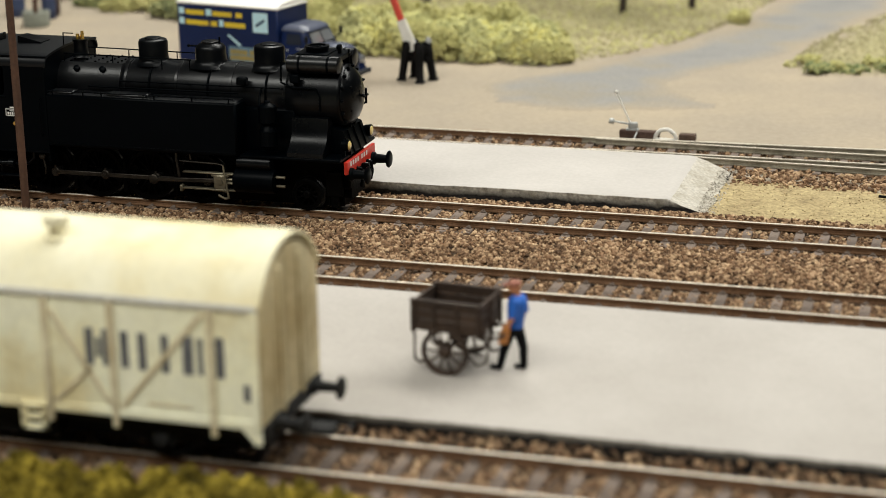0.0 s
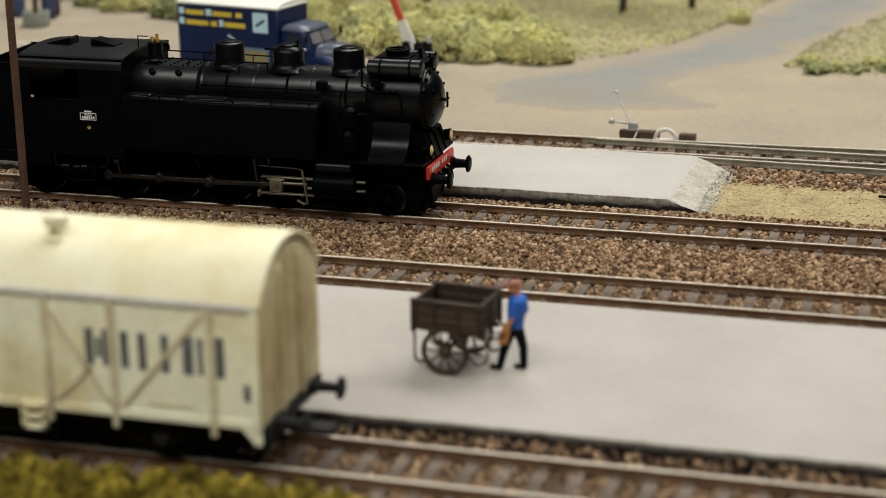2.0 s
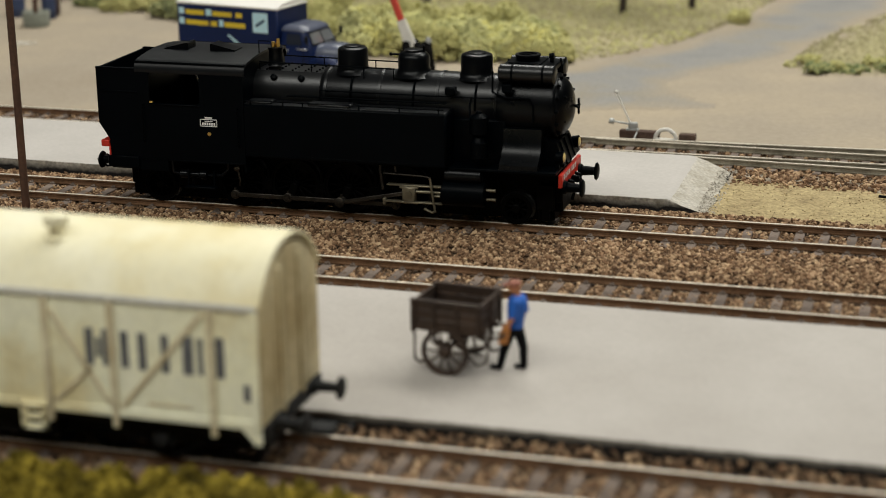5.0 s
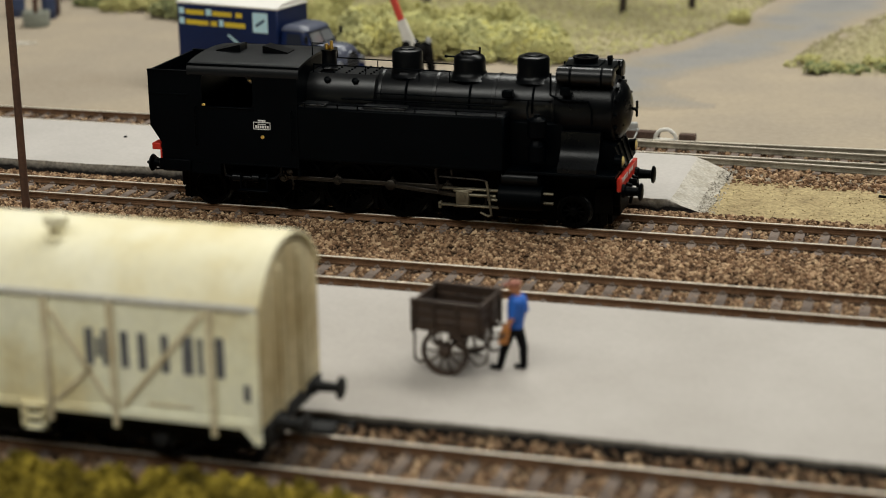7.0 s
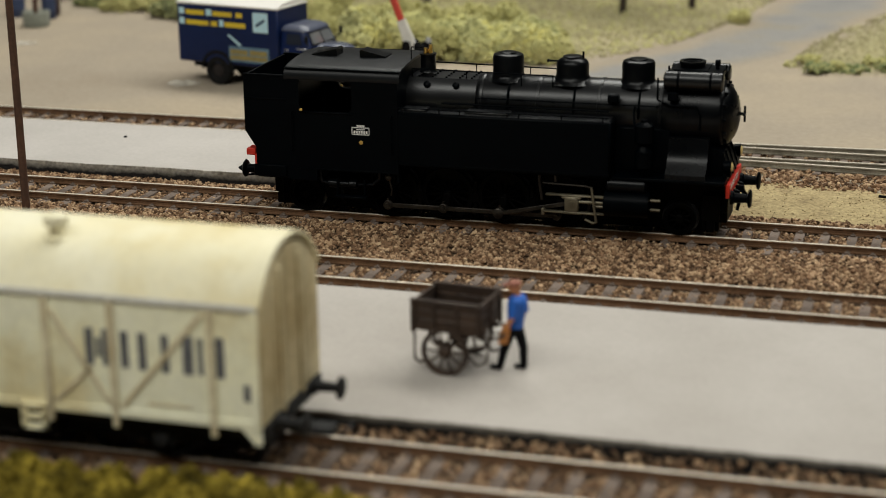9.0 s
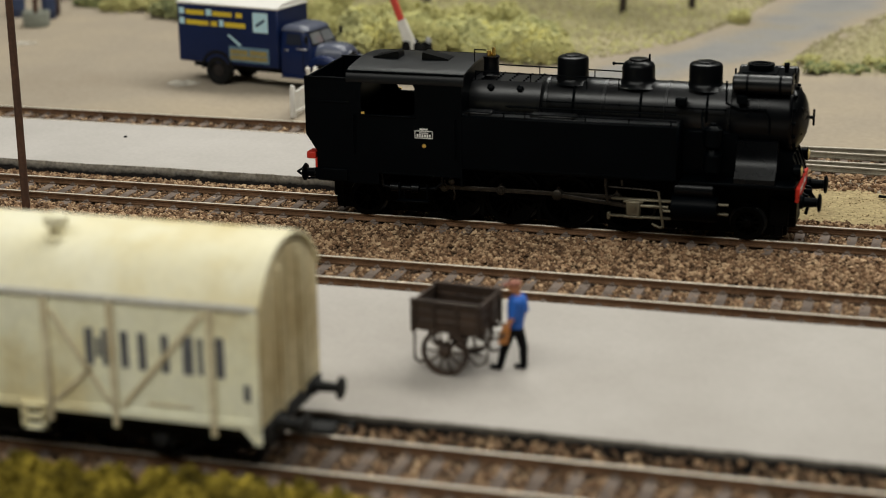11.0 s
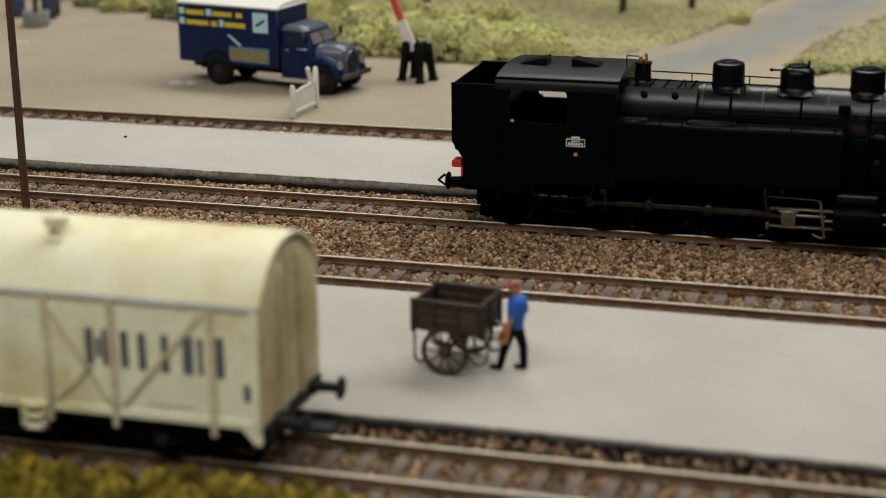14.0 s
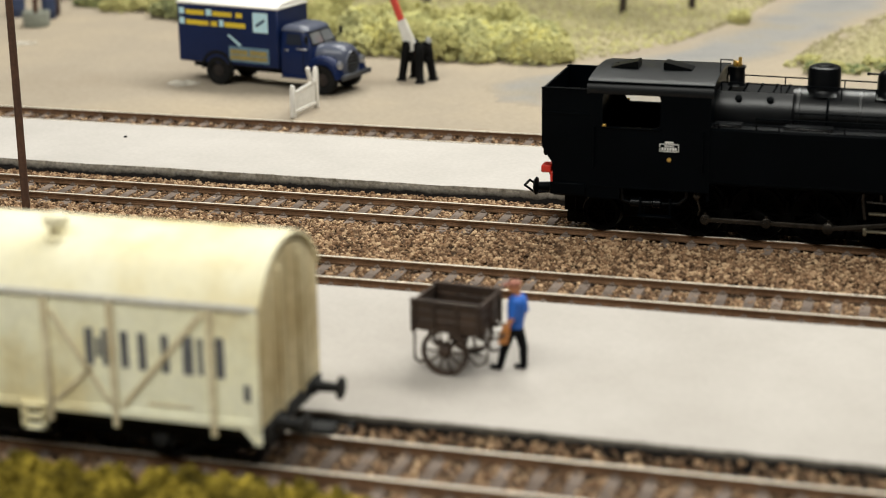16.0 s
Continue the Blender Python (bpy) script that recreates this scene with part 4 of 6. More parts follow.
def loco_wheels():
    kinds = [("driving_wheel", x, DRIVER_R, 14, CRANK) for x in DRIVER_X] + [("carrying_wheel", 90.0, 4.6, 10, 0), ("carrying_wheel", -20.0, 5.2, 10, 0)]
    cache = {}
    for name, x, r, sp, cr in kinds:
        if r not in cache:
            cache[r] = wheel_meshes(name, r, 2.6, cr, M_DARKGEAR, M_TYRE)
        for s in (-1, 1):
            w = add_wheel(name, cache[r], sp, loco)
            w.matrix_basis = pose(x * MM, 8.2 * s * MM, r * MM, 0, 0, 0 if s < 0 else 180)
            WHEELS.append((w, x, 8.2 * s, r, s))
        part("axle", Geo().tube((x, -7.6, r), (x, 7.6, r), 1.0, 12), M_DARKGEAR, loco)
    part("frame", Geo().box(-31.5, 71, -5.4, 5.4, 4.0, 16.0, 0.4).box(71, 102.8, -6.2, 6.2, 3.4, 16.5, 0.4), M_DARKGEAR, loco)
    for x in (14.8, 31.4, 48.0):
        part("brake_hanger", Geo().box(x - 0.6, x + 0.6, -9.4, -7.6, 2.0, 12.0, 0.2).box(x - 1.4, x + 1.4, -9.6, -7.4, 5.4, 8.6, 0.4), M_DARKGEAR, loco)
    part("keeper_plate", Geo().box(-30.5, 100.5, -6.1, 6.1, 0.9, 4.2, 0.3), M_DARKGEAR, loco)
    part("ash_pan", Geo().box(-14, 0, -10, 10, 4.5, 11, 0.5), M_DARKGEAR, loco)
    for x in (-27.0, 97.0):
        part("rail_sand_pipe", Geo().pipe([(x, -9, 12), (x - 0.4, -8.6, 5), (x - 0.2, -8.6, 1.4)], 0.35, 8), M_DARKGEAR, loco)
    part("guard_iron", Geo().box(96.0, 101.0, -9.4, -7.8, 4.6, 12, 0.2).box(97.4, 99.6, -9.2, -7.9, 1.3, 5, 0.2).box(96.0, 101.0, 7.8, 9.4, 4.6, 12, 0.2).box(97.4, 99.6, 7.9, 9.2, 1.3, 5, 0.2).box(95.5, 103.0, -7.5, 7.5, 6.5, 11.4, 0.4), M_DARKGEAR, loco)


def loco_rods():
    y = -12.4
    g = Geo()
    for a, b in zip(DRIVER_X, DRIVER_X[1:]):
        g.box(a, b, y - 0.35, y + 0.35, -0.65, 0.65, 0.15)
    for x in DRIVER_X:
        g.lathe((x, y + 0.6, 0), (0, -1, 0), [(0, 1.4), (0.9, 1.4), (1.1, 1.2), (1.1, 0.7), (1.5, 0.6)], 20)
        g.tube((x, y + 0.4, 0), (x, -9.0, 0), 0.7, 10)
        g.tube((x, y, 1.2), (x, y, 2.0), 0.4, 8)
    rod = part("coupling_rod", g, M_ROD, loco, "dark steel coupling rod")
    n = 61.45 - DRIVER_X[2]
    g = Geo().box(0, n, -0.35, 0.35, -0.6, 0.6, 0.15).lathe((0, 0.6, 0), (0, -1, 0), [(0, 1.5), (1.1, 1.5), (1.3, 1.2)], 20)
    g.lathe((n, 0.6, 0), (0, -1, 0), [(0, 1.2), (1.1, 1.2), (1.3, 1.0)], 20)
    con = part("connecting_rod", g, M_ROD, loco, "dark steel connecting rod")
    g = Geo().box(-2.0, 2.0, -0.9, 0.9, -2.4, 1.9, 0.3).box(-2.8, 2.8, -0.8, 0.8, 1.4, 2.1, 0.2).box(-2.8, 2.8, -0.8, 0.8, -3.0, -2.3, 0.2)
    g.tube((1.0, 0, 0.6), (9.6, 0, 0.6), 0.5, 10).tube((0, -1.3, 0), (0, 0, 0), 0.9, 14)
    head = part("crosshead", g, M_NICKEL, loco, "pale metal crosshead and piston rod")
    return rod, con, head


loco_boiler()
loco_top()
side(-1)
side(1)
loco_ends()
loco_cab()
loco_wheels()
COUPLING, CONNECTING, CROSSHEAD = loco_rods()


# ---- the cream goods wagon on the foreground track ----
M_CREAM = mat("cream_wagon_paint", (0.89, 0.875, 0.69), (0.74, 0.65, 0.39), 0.6, flow=True, coarse=42, fine=600, bump=0.07, third=(0.88, 0.855, 0.63),
              spread=0.03, depth=0.00003)
M_CREAMROOF = mat("cream_roof_paint", (0.86, 0.82, 0.64), (0.68, 0.56, 0.28), 0.55, flow=True, coarse=26, third=(0.82, 0.755, 0.52), fine=600, bump=0.05, depth=0.00003)
M_EAVE = mat("greyed_eave_paint", (0.74, 0.74, 0.70), (0.60, 0.58, 0.52), 0.6, flow=True, coarse=60, fine=600, bump=0.08, depth=0)
M_CREAMEND = mat("weathered_end_boards", (0.68, 0.59, 0.37), (0.42, 0.33, 0.17), 0.7, flow=True, coarse=60, fine=700, bump=0.15, spread=0.1)
M_POST = mat("weathered_post_paint", (0.72, 0.65, 0.46), (0.48, 0.39, 0.23), 0.7, flow=True, coarse=90, fine=900, bump=0.15)
M_UNDER = mat("underframe_black", (0.002, 0.002, 0.0018), (0.005, 0.0045, 0.004), 0.75, coarse=80, fine=900, bump=0.25)
M_INK = mat("dark_wagon_marking", (0.09, 0.093, 0.105), (0.15, 0.15, 0.155), 0.7, coarse=200, fine=900, bump=0.2, depth=0)


def goods_wagon():
    wg = thing("goods_wagon", "weathered cream goods wagon with arched roof and dark markings", "wagon", at=(0, -178, 0))
    x0, x1 = -236.0, -123.9
    mid = (x0 + x1) / 2
    body = part("body", Geo().box(x0 + 0.3, x1 - 0.3, -15.6, 15.6, 10.8, 36.0, 0.1), M_CREAM, wg)
    plank = Geo().box(-1.395, 1.395, -0.25, 0.25, 11.0, 34.9, 0.03).mesh("plank", M_CREAM)
    n = int((x1 - x0) / 2.8)
    for k in range(n):
        for s in (-1, 1):
            p = part("plank", plank, None, body)
            p.location = ((x0 + 1.4 + k * (x1 - x0 - 2.8) / (n - 1)) * MM, 15.75 * s * MM, 0)
    for e, xe in ((1, x1), (-1, x0)):
        for k in range(12):
            y = -14.4 + k * 2.62
            top = 35.2 + 7.6 * (1 - (y / 16.0) ** 2)
            part("end_board", Geo().box(xe - 0.4, xe + 0.25 * (1 if e > 0 else 0) + 0.05, y - 1.24, y + 1.24, 11.0, top, 0.12), M_CREAMEND, body, "weathered tan end board")
    for e, xe in ((1, x1), (-1, x0)):
        for y in (-5.2, 5.2):
            part("end_post", Geo().box(xe, xe + 0.9 * e if e > 0 else xe, y - 0.8, y + 0.8, 10.0, 40.0, 0.2) if e > 0 else
                 Geo().box(xe - 0.9, xe, y - 0.8, y + 0.8, 10.0, 40.0, 0.2), M_CREAMEND, body)
    # roof
    outer, inner = [], []
    for i in range(25):
        u = -1 + 2 * i / 24
        a = abs(u) ** 2.6
        outer.append((16.5 * u, 45.0 - 9.6 * a))
        inner.append((15.9 * u, 44.2 - 9.6 * a))
    roof = part("roof", Geo().prism(outer + inner[::-1], "x", x0 - 0.7, x1 + 0.7), M_CREAMROOF, wg)
    for xv in (-168.6, -212.0):
        part("roof_vent", Geo().lathe((xv, -7.6, 42.7), (0, 0, 1), [(-0.2, 2.4), (0.9, 2.3), (1.1, 1.4), (3.1, 1.4), (3.3, 2.4), (5.0, 2.5), (5.5, 2.0), (5.7, 0.5)], 20), M_CREAMROOF, roof)
    for s in (-1, 1):
        part("eave_strip", Geo().box(x0 - 0.2, x1 + 0.2, min(15.9 * s, 16.55 * s), max(15.9 * s, 16.55 * s), 34.2, 35.6, 0.2), M_EAVE, roof)
        part("sill_strip", Geo().box(x0, x1, min(15.8 * s, 16.3 * s), max(15.8 * s, 16.3 * s), 10.6, 12.4, 0.15), M_CREAM, body)
        posts = [-133.4, -154.0, -168.0]
        posts += [2 * mid - p for p in posts]
        for p in posts:
            part("post", Geo().box(p - 0.75, p + 0.75, min(15.9 * s, 16.6 * s), max(15.9 * s, 16.6 * s), 8.4, 34.4, 0.2), M_POST, body)
        for xa, za, xb, zb in ((-152.6, 12.6, -135.0, 33.2), (-167.0, 31.5, -155.0, 13.0), (-167.0, 12.6, -158.6, 20.4)):
            for f in (0, 1):
                a, b = (xa, xb) if not f else (2 * mid - xa, 2 * mid - xb)
                d = math.hypot(b - a, zb - za)
                m = Matrix.Translation(((a + b) / 2, 16.05 * s, (za + zb) / 2)) @ Matrix.Rotation(-math.atan2(zb - za, b - a), 4, "Y")
                part("diagonal_brace", Geo().box(-d / 2, d / 2, -0.3, 0.3, -0.55, 0.55, 0.12, m), M_POST, body)
        part("corner_post", Geo().box(x1 - 1.7, x1 + 0.1, min(15.7 * s, 16.5 * s), max(15.7 * s, 16.5 * s), 10.4, 34.8, 0.25), M_CREAM, body)
        lo, hi = sorted((15.6 * s, 16.2 * s))
        part("corner_gusset", Geo().prism([(x1 - 4.6, 11.4), (x1 + 0.1, 11.4), (x1 + 0.1, 7.6), (x1 - 1.2, 7.6)], "y", lo, hi), M_CREAM, body)
        st = Geo()
        lo, hi = sorted((16.0 * s, 17.2 * s))
        for z in (6.4, 8.6, 10.8):
            st.box(-174.4, -168.8, lo, hi, z, z + 1.1, 0.15)
        for x in (-174.4, -170.0):
            st.box(x, x + 1.2, lo, hi, 6.4, 11.8, 0.15)
        part("foot_step", st, M_CREAM, wg)
        part("solebar", Geo().box(x0 + 0.5, x1 - 0.5, min(12.0 * s, 13.6 * s), max(12.0 * s, 13.6 * s), 8.2, 10.9, 0.2), M_UNDER, wg)
    # markings: upright bars and small notices
    for xa, w, z0, z1 in ((-158.8, 1.7, 20.9, 28.4), (-156.9, 1.0, 22.6, 26.6), (-155.2, 1.7, 20.9, 28.4), (-151.4, 1.6, 20.9, 28.3), (-147.7, 1.6, 20.7, 28.2),
                          (-142.9, 1.6, 20.6, 28.2), (-138.2, 2.2, 20.6, 28.4), (-135.6, 1.0, 20.8, 28.2), (-131.6, 1.7, 20.5, 28.6)):
        part("marking_bar", Geo().box(xa - w / 2, xa + w / 2, -16.13, -15.98, z0, z1), M_INK, body, "dark grey marking bar")
    part("marking_bar", Geo().box(-127.0, -125.2, -16.13, -15.98, 16.2, 19.6), M_INK, body, "small dark notice")
    part("marking_bar", Geo().box(-147.0, -138.0, -16.13, -15.98, 13.6, 14.2), M_POST, body, "small faded notice")
    meshes = wheel_meshes("wheel", 5.6, 2.6, 0, M_UNDER, M_TYRE)
    for x in (-146.0, -212.0):
        for s in (-1, 1):
            w = add_wheel("wheel", meshes, 8, wg)
            w.matrix_basis = pose(x * MM, 8.2 * s * MM, 5.6 * MM, 0, 0, 0 if s < 0 else 180)
            part("axle_guard", Geo().prism([(x - 4.5, 9.0), (x + 4.5, 9.0), (x + 1.8, 3.6), (x - 1.8, 3.6)], "y", min(11.6 * s, 12.4 * s), max(11.6 * s, 12.4 * s))
                 .box(x - 1.5, x + 1.5, min(12.2 * s, 14.0 * s), max(12.2 * s, 14.0 * s), 4.2, 6.8, 0.4)
                 .prism([(x - 8, 8.0), (x, 6.6), (x + 8, 8.0), (x, 7.6)], "y", min(12.3 * s, 13.4 * s), max(12.3 * s, 13.4 * s)), M_UNDER, wg)
        part("axle", Geo().tube((x, -11.8, 5.6), (x, 11.8, 5.6), 0.9, 10), M_UNDER, wg)
    part("underframe", Geo().box(x0 + 1, x1 - 0.4, -12.2, 12.2, 8.6, 10.8, 0.2), M_UNDER, wg)
    # solid block added to stop light passing below and keep the shade black
    part("dark_under_block", Geo().box(x0 + 3, x1 - 3, -5.6, 5.6, 1.6, 8.8, 0.5), M_UNDER, wg)
    part("brake_gear", Geo().box(-188, -170, -11, 11, 2.4, 8.6, 0.6).box(-222, -205, -9.6, 9.6, 3.2, 8.6, 0.5).box(-156, -139, -9.6, 9.6, 3.2, 8.6, 0.5).tube((-205, 0, 4.6), (-150, 0, 4.6), 0.6, 8), M_UNDER, wg)
    for e, xe in ((1, x1), (-1, x0)):
        part("headstock", Geo().box(min(xe, xe + 0.9 * e), max(xe, xe + 0.9 * e), -15.0, 15.0, 8.0, 11.2, 0.2), M_UNDER, wg)
        for y in (-10.0, 10.0):
            b = part("buffer", Geo().lathe((xe + 0.8 * e, y, 10.2), (e, 0, 0), [(0, 1.9), (0.7, 1.8), (1.1, 1.2), (5.6, 0.95)], 18), M_UNDER, wg)
            part("buffer_head", Geo().lathe((xe + 6.2 * e, y, 10.2), (e, 0, 0), [(0, 0.9), (0.3, 2.3), (0.8, 2.5), (1.2, 1.8)], 24), M_UNDER, b)
        part("coupling", Geo().box(min(xe, xe + 9 * e), max(xe, xe + 9 * e), -2.4, 2.4, 4.6, 6.2, 0.4)
             .pipe([(xe + 8 * e, -2.2, 5.4), (xe + 12 * e, -2.2, 6.2), (xe + 12 * e, 2.2, 6.2), (xe + 8 * e, 2.2, 5.4)], 0.35, 8), M_UNDER, wg)
    return wg


goods_wagon()


# ---- handcart and figurine on the island platform ----
M_CART = mat("dark_brown_cart_wood", (0.024, 0.0125, 0.007), (0.050, 0.028, 0.016), 0.7, coarse=90, fine=900, bump=0.3, spread=0.2)
M_CARTIRON = mat("cart_iron", (0.05, 0.036, 0.028), (0.085, 0.066, 0.055), 0.6, 0.2, coarse=120, fine=900, bump=0.2)
M_SHIRT = mat("blue_shirt_paint", (0.015, 0.12, 0.50), (0.012, 0.095, 0.42), 0.6, coarse=200, fine=900, bump=0.1, depth=0)
M_TROUSER = mat("black_trouser_paint", (0.003, 0.003, 0.004), (0.006, 0.006, 0.007), 0.6, coarse=200, fine=900, bump=0.1, depth=0, spec=0.1)
M_SKIN = mat("painted_skin", (0.52, 0.22, 0.10), (0.46, 0.19, 0.085), 0.6, coarse=200, fine=900, bump=0.06, depth=0)
M_CAP = mat("brown_cap_paint", (0.30, 0.11, 0.07), (0.25, 0.09, 0.06), 0.65, coarse=200, fine=900, bump=0.1, depth=0)
M_APRON = mat("orange_leather_paint", (0.50, 0.20, 0.05), (0.42, 0.16, 0.04), 0.6, coarse=200, fine=900, bump=0.1, depth=0)


def handcart():
    c = thing("handcart", "dark brown wooden handcart with spoked wheels", "handcart", at=(-104.4, -127.0, 1.8), rz=-6)
    L, W = 7.9, 6.6
    box = part("cart_box", Geo().box(-L, L, -W, W, 9.4, 10.2, 0.1), M_CART, c)
    for k in range(3):
        z0, z1 = 10.0 + k * 2.1, 11.9 + k * 2.1
        for s in (-1, 1):
            part("side_board", Geo().box(-L, L, min(W * s, (W - 0.6) * s), max(W * s, (W - 0.6) * s), z0, z1, 0.12), M_CART, box)
            part("end_board", Geo().box(min(L * s, (L - 0.6) * s), max(L * s, (L - 0.6) * s), -W + 0.6, W - 0.6, z0, z1, 0.12), M_CART, box)
    for s in (-1, 1):
        for x in (-L + 0.4, -2.7, 2.7, L - 0.4):
            part("stake", Geo().box(x - 0.45, x + 0.45, min(W * s, (W + 0.45) * s), max(W * s, (W + 0.45) * s), 8.8, 16.3, 0.12), M_CART, box)
        for y in (-W + 0.5, 0, W - 0.5):
            part("stake", Geo().box(min(L * s, (L + 0.45) * s), max(L * s, (L + 0.45) * s), y - 0.45, y + 0.45, 8.8, 16.3, 0.12), M_CART, box)
        part("top_rail", Geo().box(-L - 0.4, L + 0.4, min((W - 0.7) * s, (W + 0.4) * s), max((W - 0.7) * s, (W + 0.4) * s), 15.9, 16.5, 0.15), M_CART, box)
        part("bearer", Geo().box(-L, L + 0.5, 3.6 * s - 0.5, 3.6 * s + 0.5, 8.4, 9.5, 0.15), M_CART, c)
        wheel = Geo()
        r = 5.4
        wheel.lathe((0, 0, 0), (0, -1, 0), [(-0.5, r - 0.85), (-0.5, r), (0.5, r), (0.5, r - 0.85), (-0.5, r - 0.85)], 40)
        wheel.lathe((0, 0, 0), (0, -1, 0), [(-0.9, 0.8), (-0.5, 1.45), (0.6, 1.45), (1.2, 0.8)], 16)
        w = part("wheel", wheel, M_CART, c)
        spoke = Geo().box(0.9, r - 0.5, -0.26, 0.26, -0.24, 0.24, 0.08).mesh("spoke", M_CART)
        for k in range(10):
            part("spoke", spoke, None, w).matrix_basis = pose(0, 0, 0, 0, 36 * k, 0)
        w.location = (0.2 * MM, (W + 1.0) * s * MM, r * MM)
        part("spring", Geo().pipe([(-4.6, 5.6 * s, 8.8), (-2.4, 5.6 * s, 7.0), (0.2, 5.6 * s, 6.4), (2.8, 5.6 * s, 7.0), (5.0, 5.6 * s, 8.8)], 0.35, 8), M_CARTIRON, c)
        part("prop_leg", Geo().pipe([(-L + 0.2, 5.8 * s, 9.4), (-L + 0.2, 5.8 * s, 2.2), (-L + 1.6, 5.8 * s, 1.6), (-L + 3.0, 5.8 * s, 2.4)], 0.32, 8), M_CARTIRON, c)
        part("handle", Geo().pipe([(L - 1.0, 4.8 * s, 8.9), (L + 2.2, 4.8 * s, 8.6), (L + 4.2, 4.2 * s, 9.2)], 0.4, 8)
             .pipe([(3.0, 5.0 * s, 8.6), (4.4, 5.0 * s, 4.4), (6.6, 5.0 * s, 2.0), (8.8, 5.0 * s, 3.0), (9.6, 4.8 * s, 8.6)], 0.3, 8)
             .pipe([(5.2, 5.0 * s, 6.2), (8.4, 5.0 * s, 6.6)], 0.26, 8), M_CARTIRON, c)
    part("axle", Geo().tube((0.2, -W - 1, 5.4), (0.2, W + 1, 5.4), 0.6, 12), M_CARTIRON, c)
    part("handle_bar", Geo().tube((12.1, -4.2, 9.2), (12.1, 4.2, 9.2), 0.36, 8), M_CARTIRON, c)


def figurine():
    """A painted worker figurine, one plain mesh with painted areas."""
    g = Geo()
    mats = [M_TROUSER, M_SHIRT, M_SKIN, M_CAP, M_APRON]
    g.slot = 0
    for foot, knee, hip in (((-2.2, -1.0, 0), (-0.8, -1.0, 5.2), (0.9, -0.9, 10.6)), ((2.7, 1.2, 0), (2.9, 1.1, 5.4), (1.6, 0.9, 10.6))):
        g.tube((knee[0], knee[1], knee[2]), hip, 1.0, 12, 1.35)
        g.tube((foot[0] + 0.3, foot[1], 0.6), knee, 0.8, 12, 1.0)
        g.ball(knee, 1.0, 8, 12)
        g.box(foot[0] - 1.9, foot[0] + 1.0, foot[1] - 0.7, foot[1] + 0.7, 0.0, 1.1, 0.4)
    g.lathe((1.2, 0, 9.4), (0.05, 0, 1), [(0, 1.4), (0.8, 1.95), (1.8, 1.8)], 18)
    g.slot = 1
    g.lathe((1.3, 0, 10.8), (0.12, 0, 1), [(0, 1.85), (2.0, 1.9), (4.6, 2.2), (6.2, 2.25), (7.3, 1.7), (8.0, 0.8)], 20)
    for s in (-1, 1):
        g.tube((2.2, 2.2 * s, 17.4), (2.3 + 0.6 * s, 2.7 * s, 13.9), 0.95, 12, 0.85)
        g.ball((2.2, 2.1 * s, 17.4), 1.05, 8, 12)
    g.slot = 2
    g.tube((2.9, 2.7, 14.0), (0.4, 2.6, 10.4), 0.62, 10, 0.5)
    g.tube((1.7, -2.7, 14.0), (-0.6, -2.6, 9.6), 0.65, 10, 0.5)
    g.ball((-0.7, -2.6, 9.2), 0.75, 8, 10)
    g.ball((0.2, 2.6, 10.1), 0.7, 8, 10)
    g.tube((2.1, 0, 18.3), (1.7, 0, 19.6), 0.75, 10)
    g.ball((1.2, 0, 20.3), 1.35, 10, 14, 1.15)
    g.slot = 3
    g.lathe((1.3, 0, 20.9), (-0.1, 0, 1), [(0, 1.5), (0.3, 1.6), (0.9, 1.45), (1.3, 0.7)], 16)
    g.box(-1.3, 0.6, -1.0, 1.0, 20.8, 21.1, 0.12)
    g.slot = 4
    g.prism([(-1.6, 7.2), (0.6, 7.4), (1.2, 11.8), (-0.4, 11.8)], "y", -3.3, -2.5)
    g.v = [(x, y, z * 0.93) for x, y, z in g.v]
    ob = solid("worker_figurine", g, mats, "painted worker figurine in blue shirt behind the handcart", "figurine")
    ob.matrix_basis = pose(-92.4 * MM, -127.4 * MM, 1.8 * MM, 0, 0, -4)
    return ob


handcart()
figurine()

# ---- the delivery truck ----
M_TIMBER = mat("dark_lever_timber", (0.060, 0.034, 0.026), (0.10, 0.065, 0.05), 0.8, coarse=90, fine=900, bump=0.3)
M_NAVY = mat("navy_truck_paint", (0.004, 0.014, 0.066), (0.003, 0.010, 0.048), 0.4, coarse=40, fine=900, bump=0.06, depth=0, spec=0.25)
M_TRUCKROOF = mat("white_truck_roof", (0.80, 0.77, 0.72), (0.72, 0.69, 0.64), 0.5, coarse=40, fine=700, bump=0.05, depth=0)
M_TYREBLACK = mat("truck_tyre_rubber", (0.004, 0.004, 0.004), (0.009, 0.0085, 0.008), 0.8, coarse=100, fine=900, bump=0.2)
M_YELLOWPAINT = mat("yellow_lettering_paint", (0.68, 0.50, 0.03), (0.58, 0.42, 0.03), 0.5, coarse=200, fine=900, bump=0.1, depth=0)
M_OCHRE = mat("ochre_lettering_paint", (0.30, 0.23, 0.07), (0.22, 0.18, 0.07), 0.5, coarse=400, fine=900, bump=0.2, depth=0)
M_SIGNBLUE = mat("dull_sign_blue", (0.13, 0.23, 0.30), (0.09, 0.17, 0.24), 0.5, coarse=300, fine=900, bump=0.15, depth=0)
M_PALEBLUE = mat("pale_blue_paint", (0.44, 0.66, 0.73), (0.50, 0.71, 0.78), 0.5, coarse=200, fine=900, bump=0.1, depth=0)
M_GREYDUST = mat("dusty_bonnet_paint", (0.085, 0.095, 0.135), (0.048, 0.056, 0.090), 0.4, coarse=60, fine=900, bump=0.1, depth=0, coat=0.3)
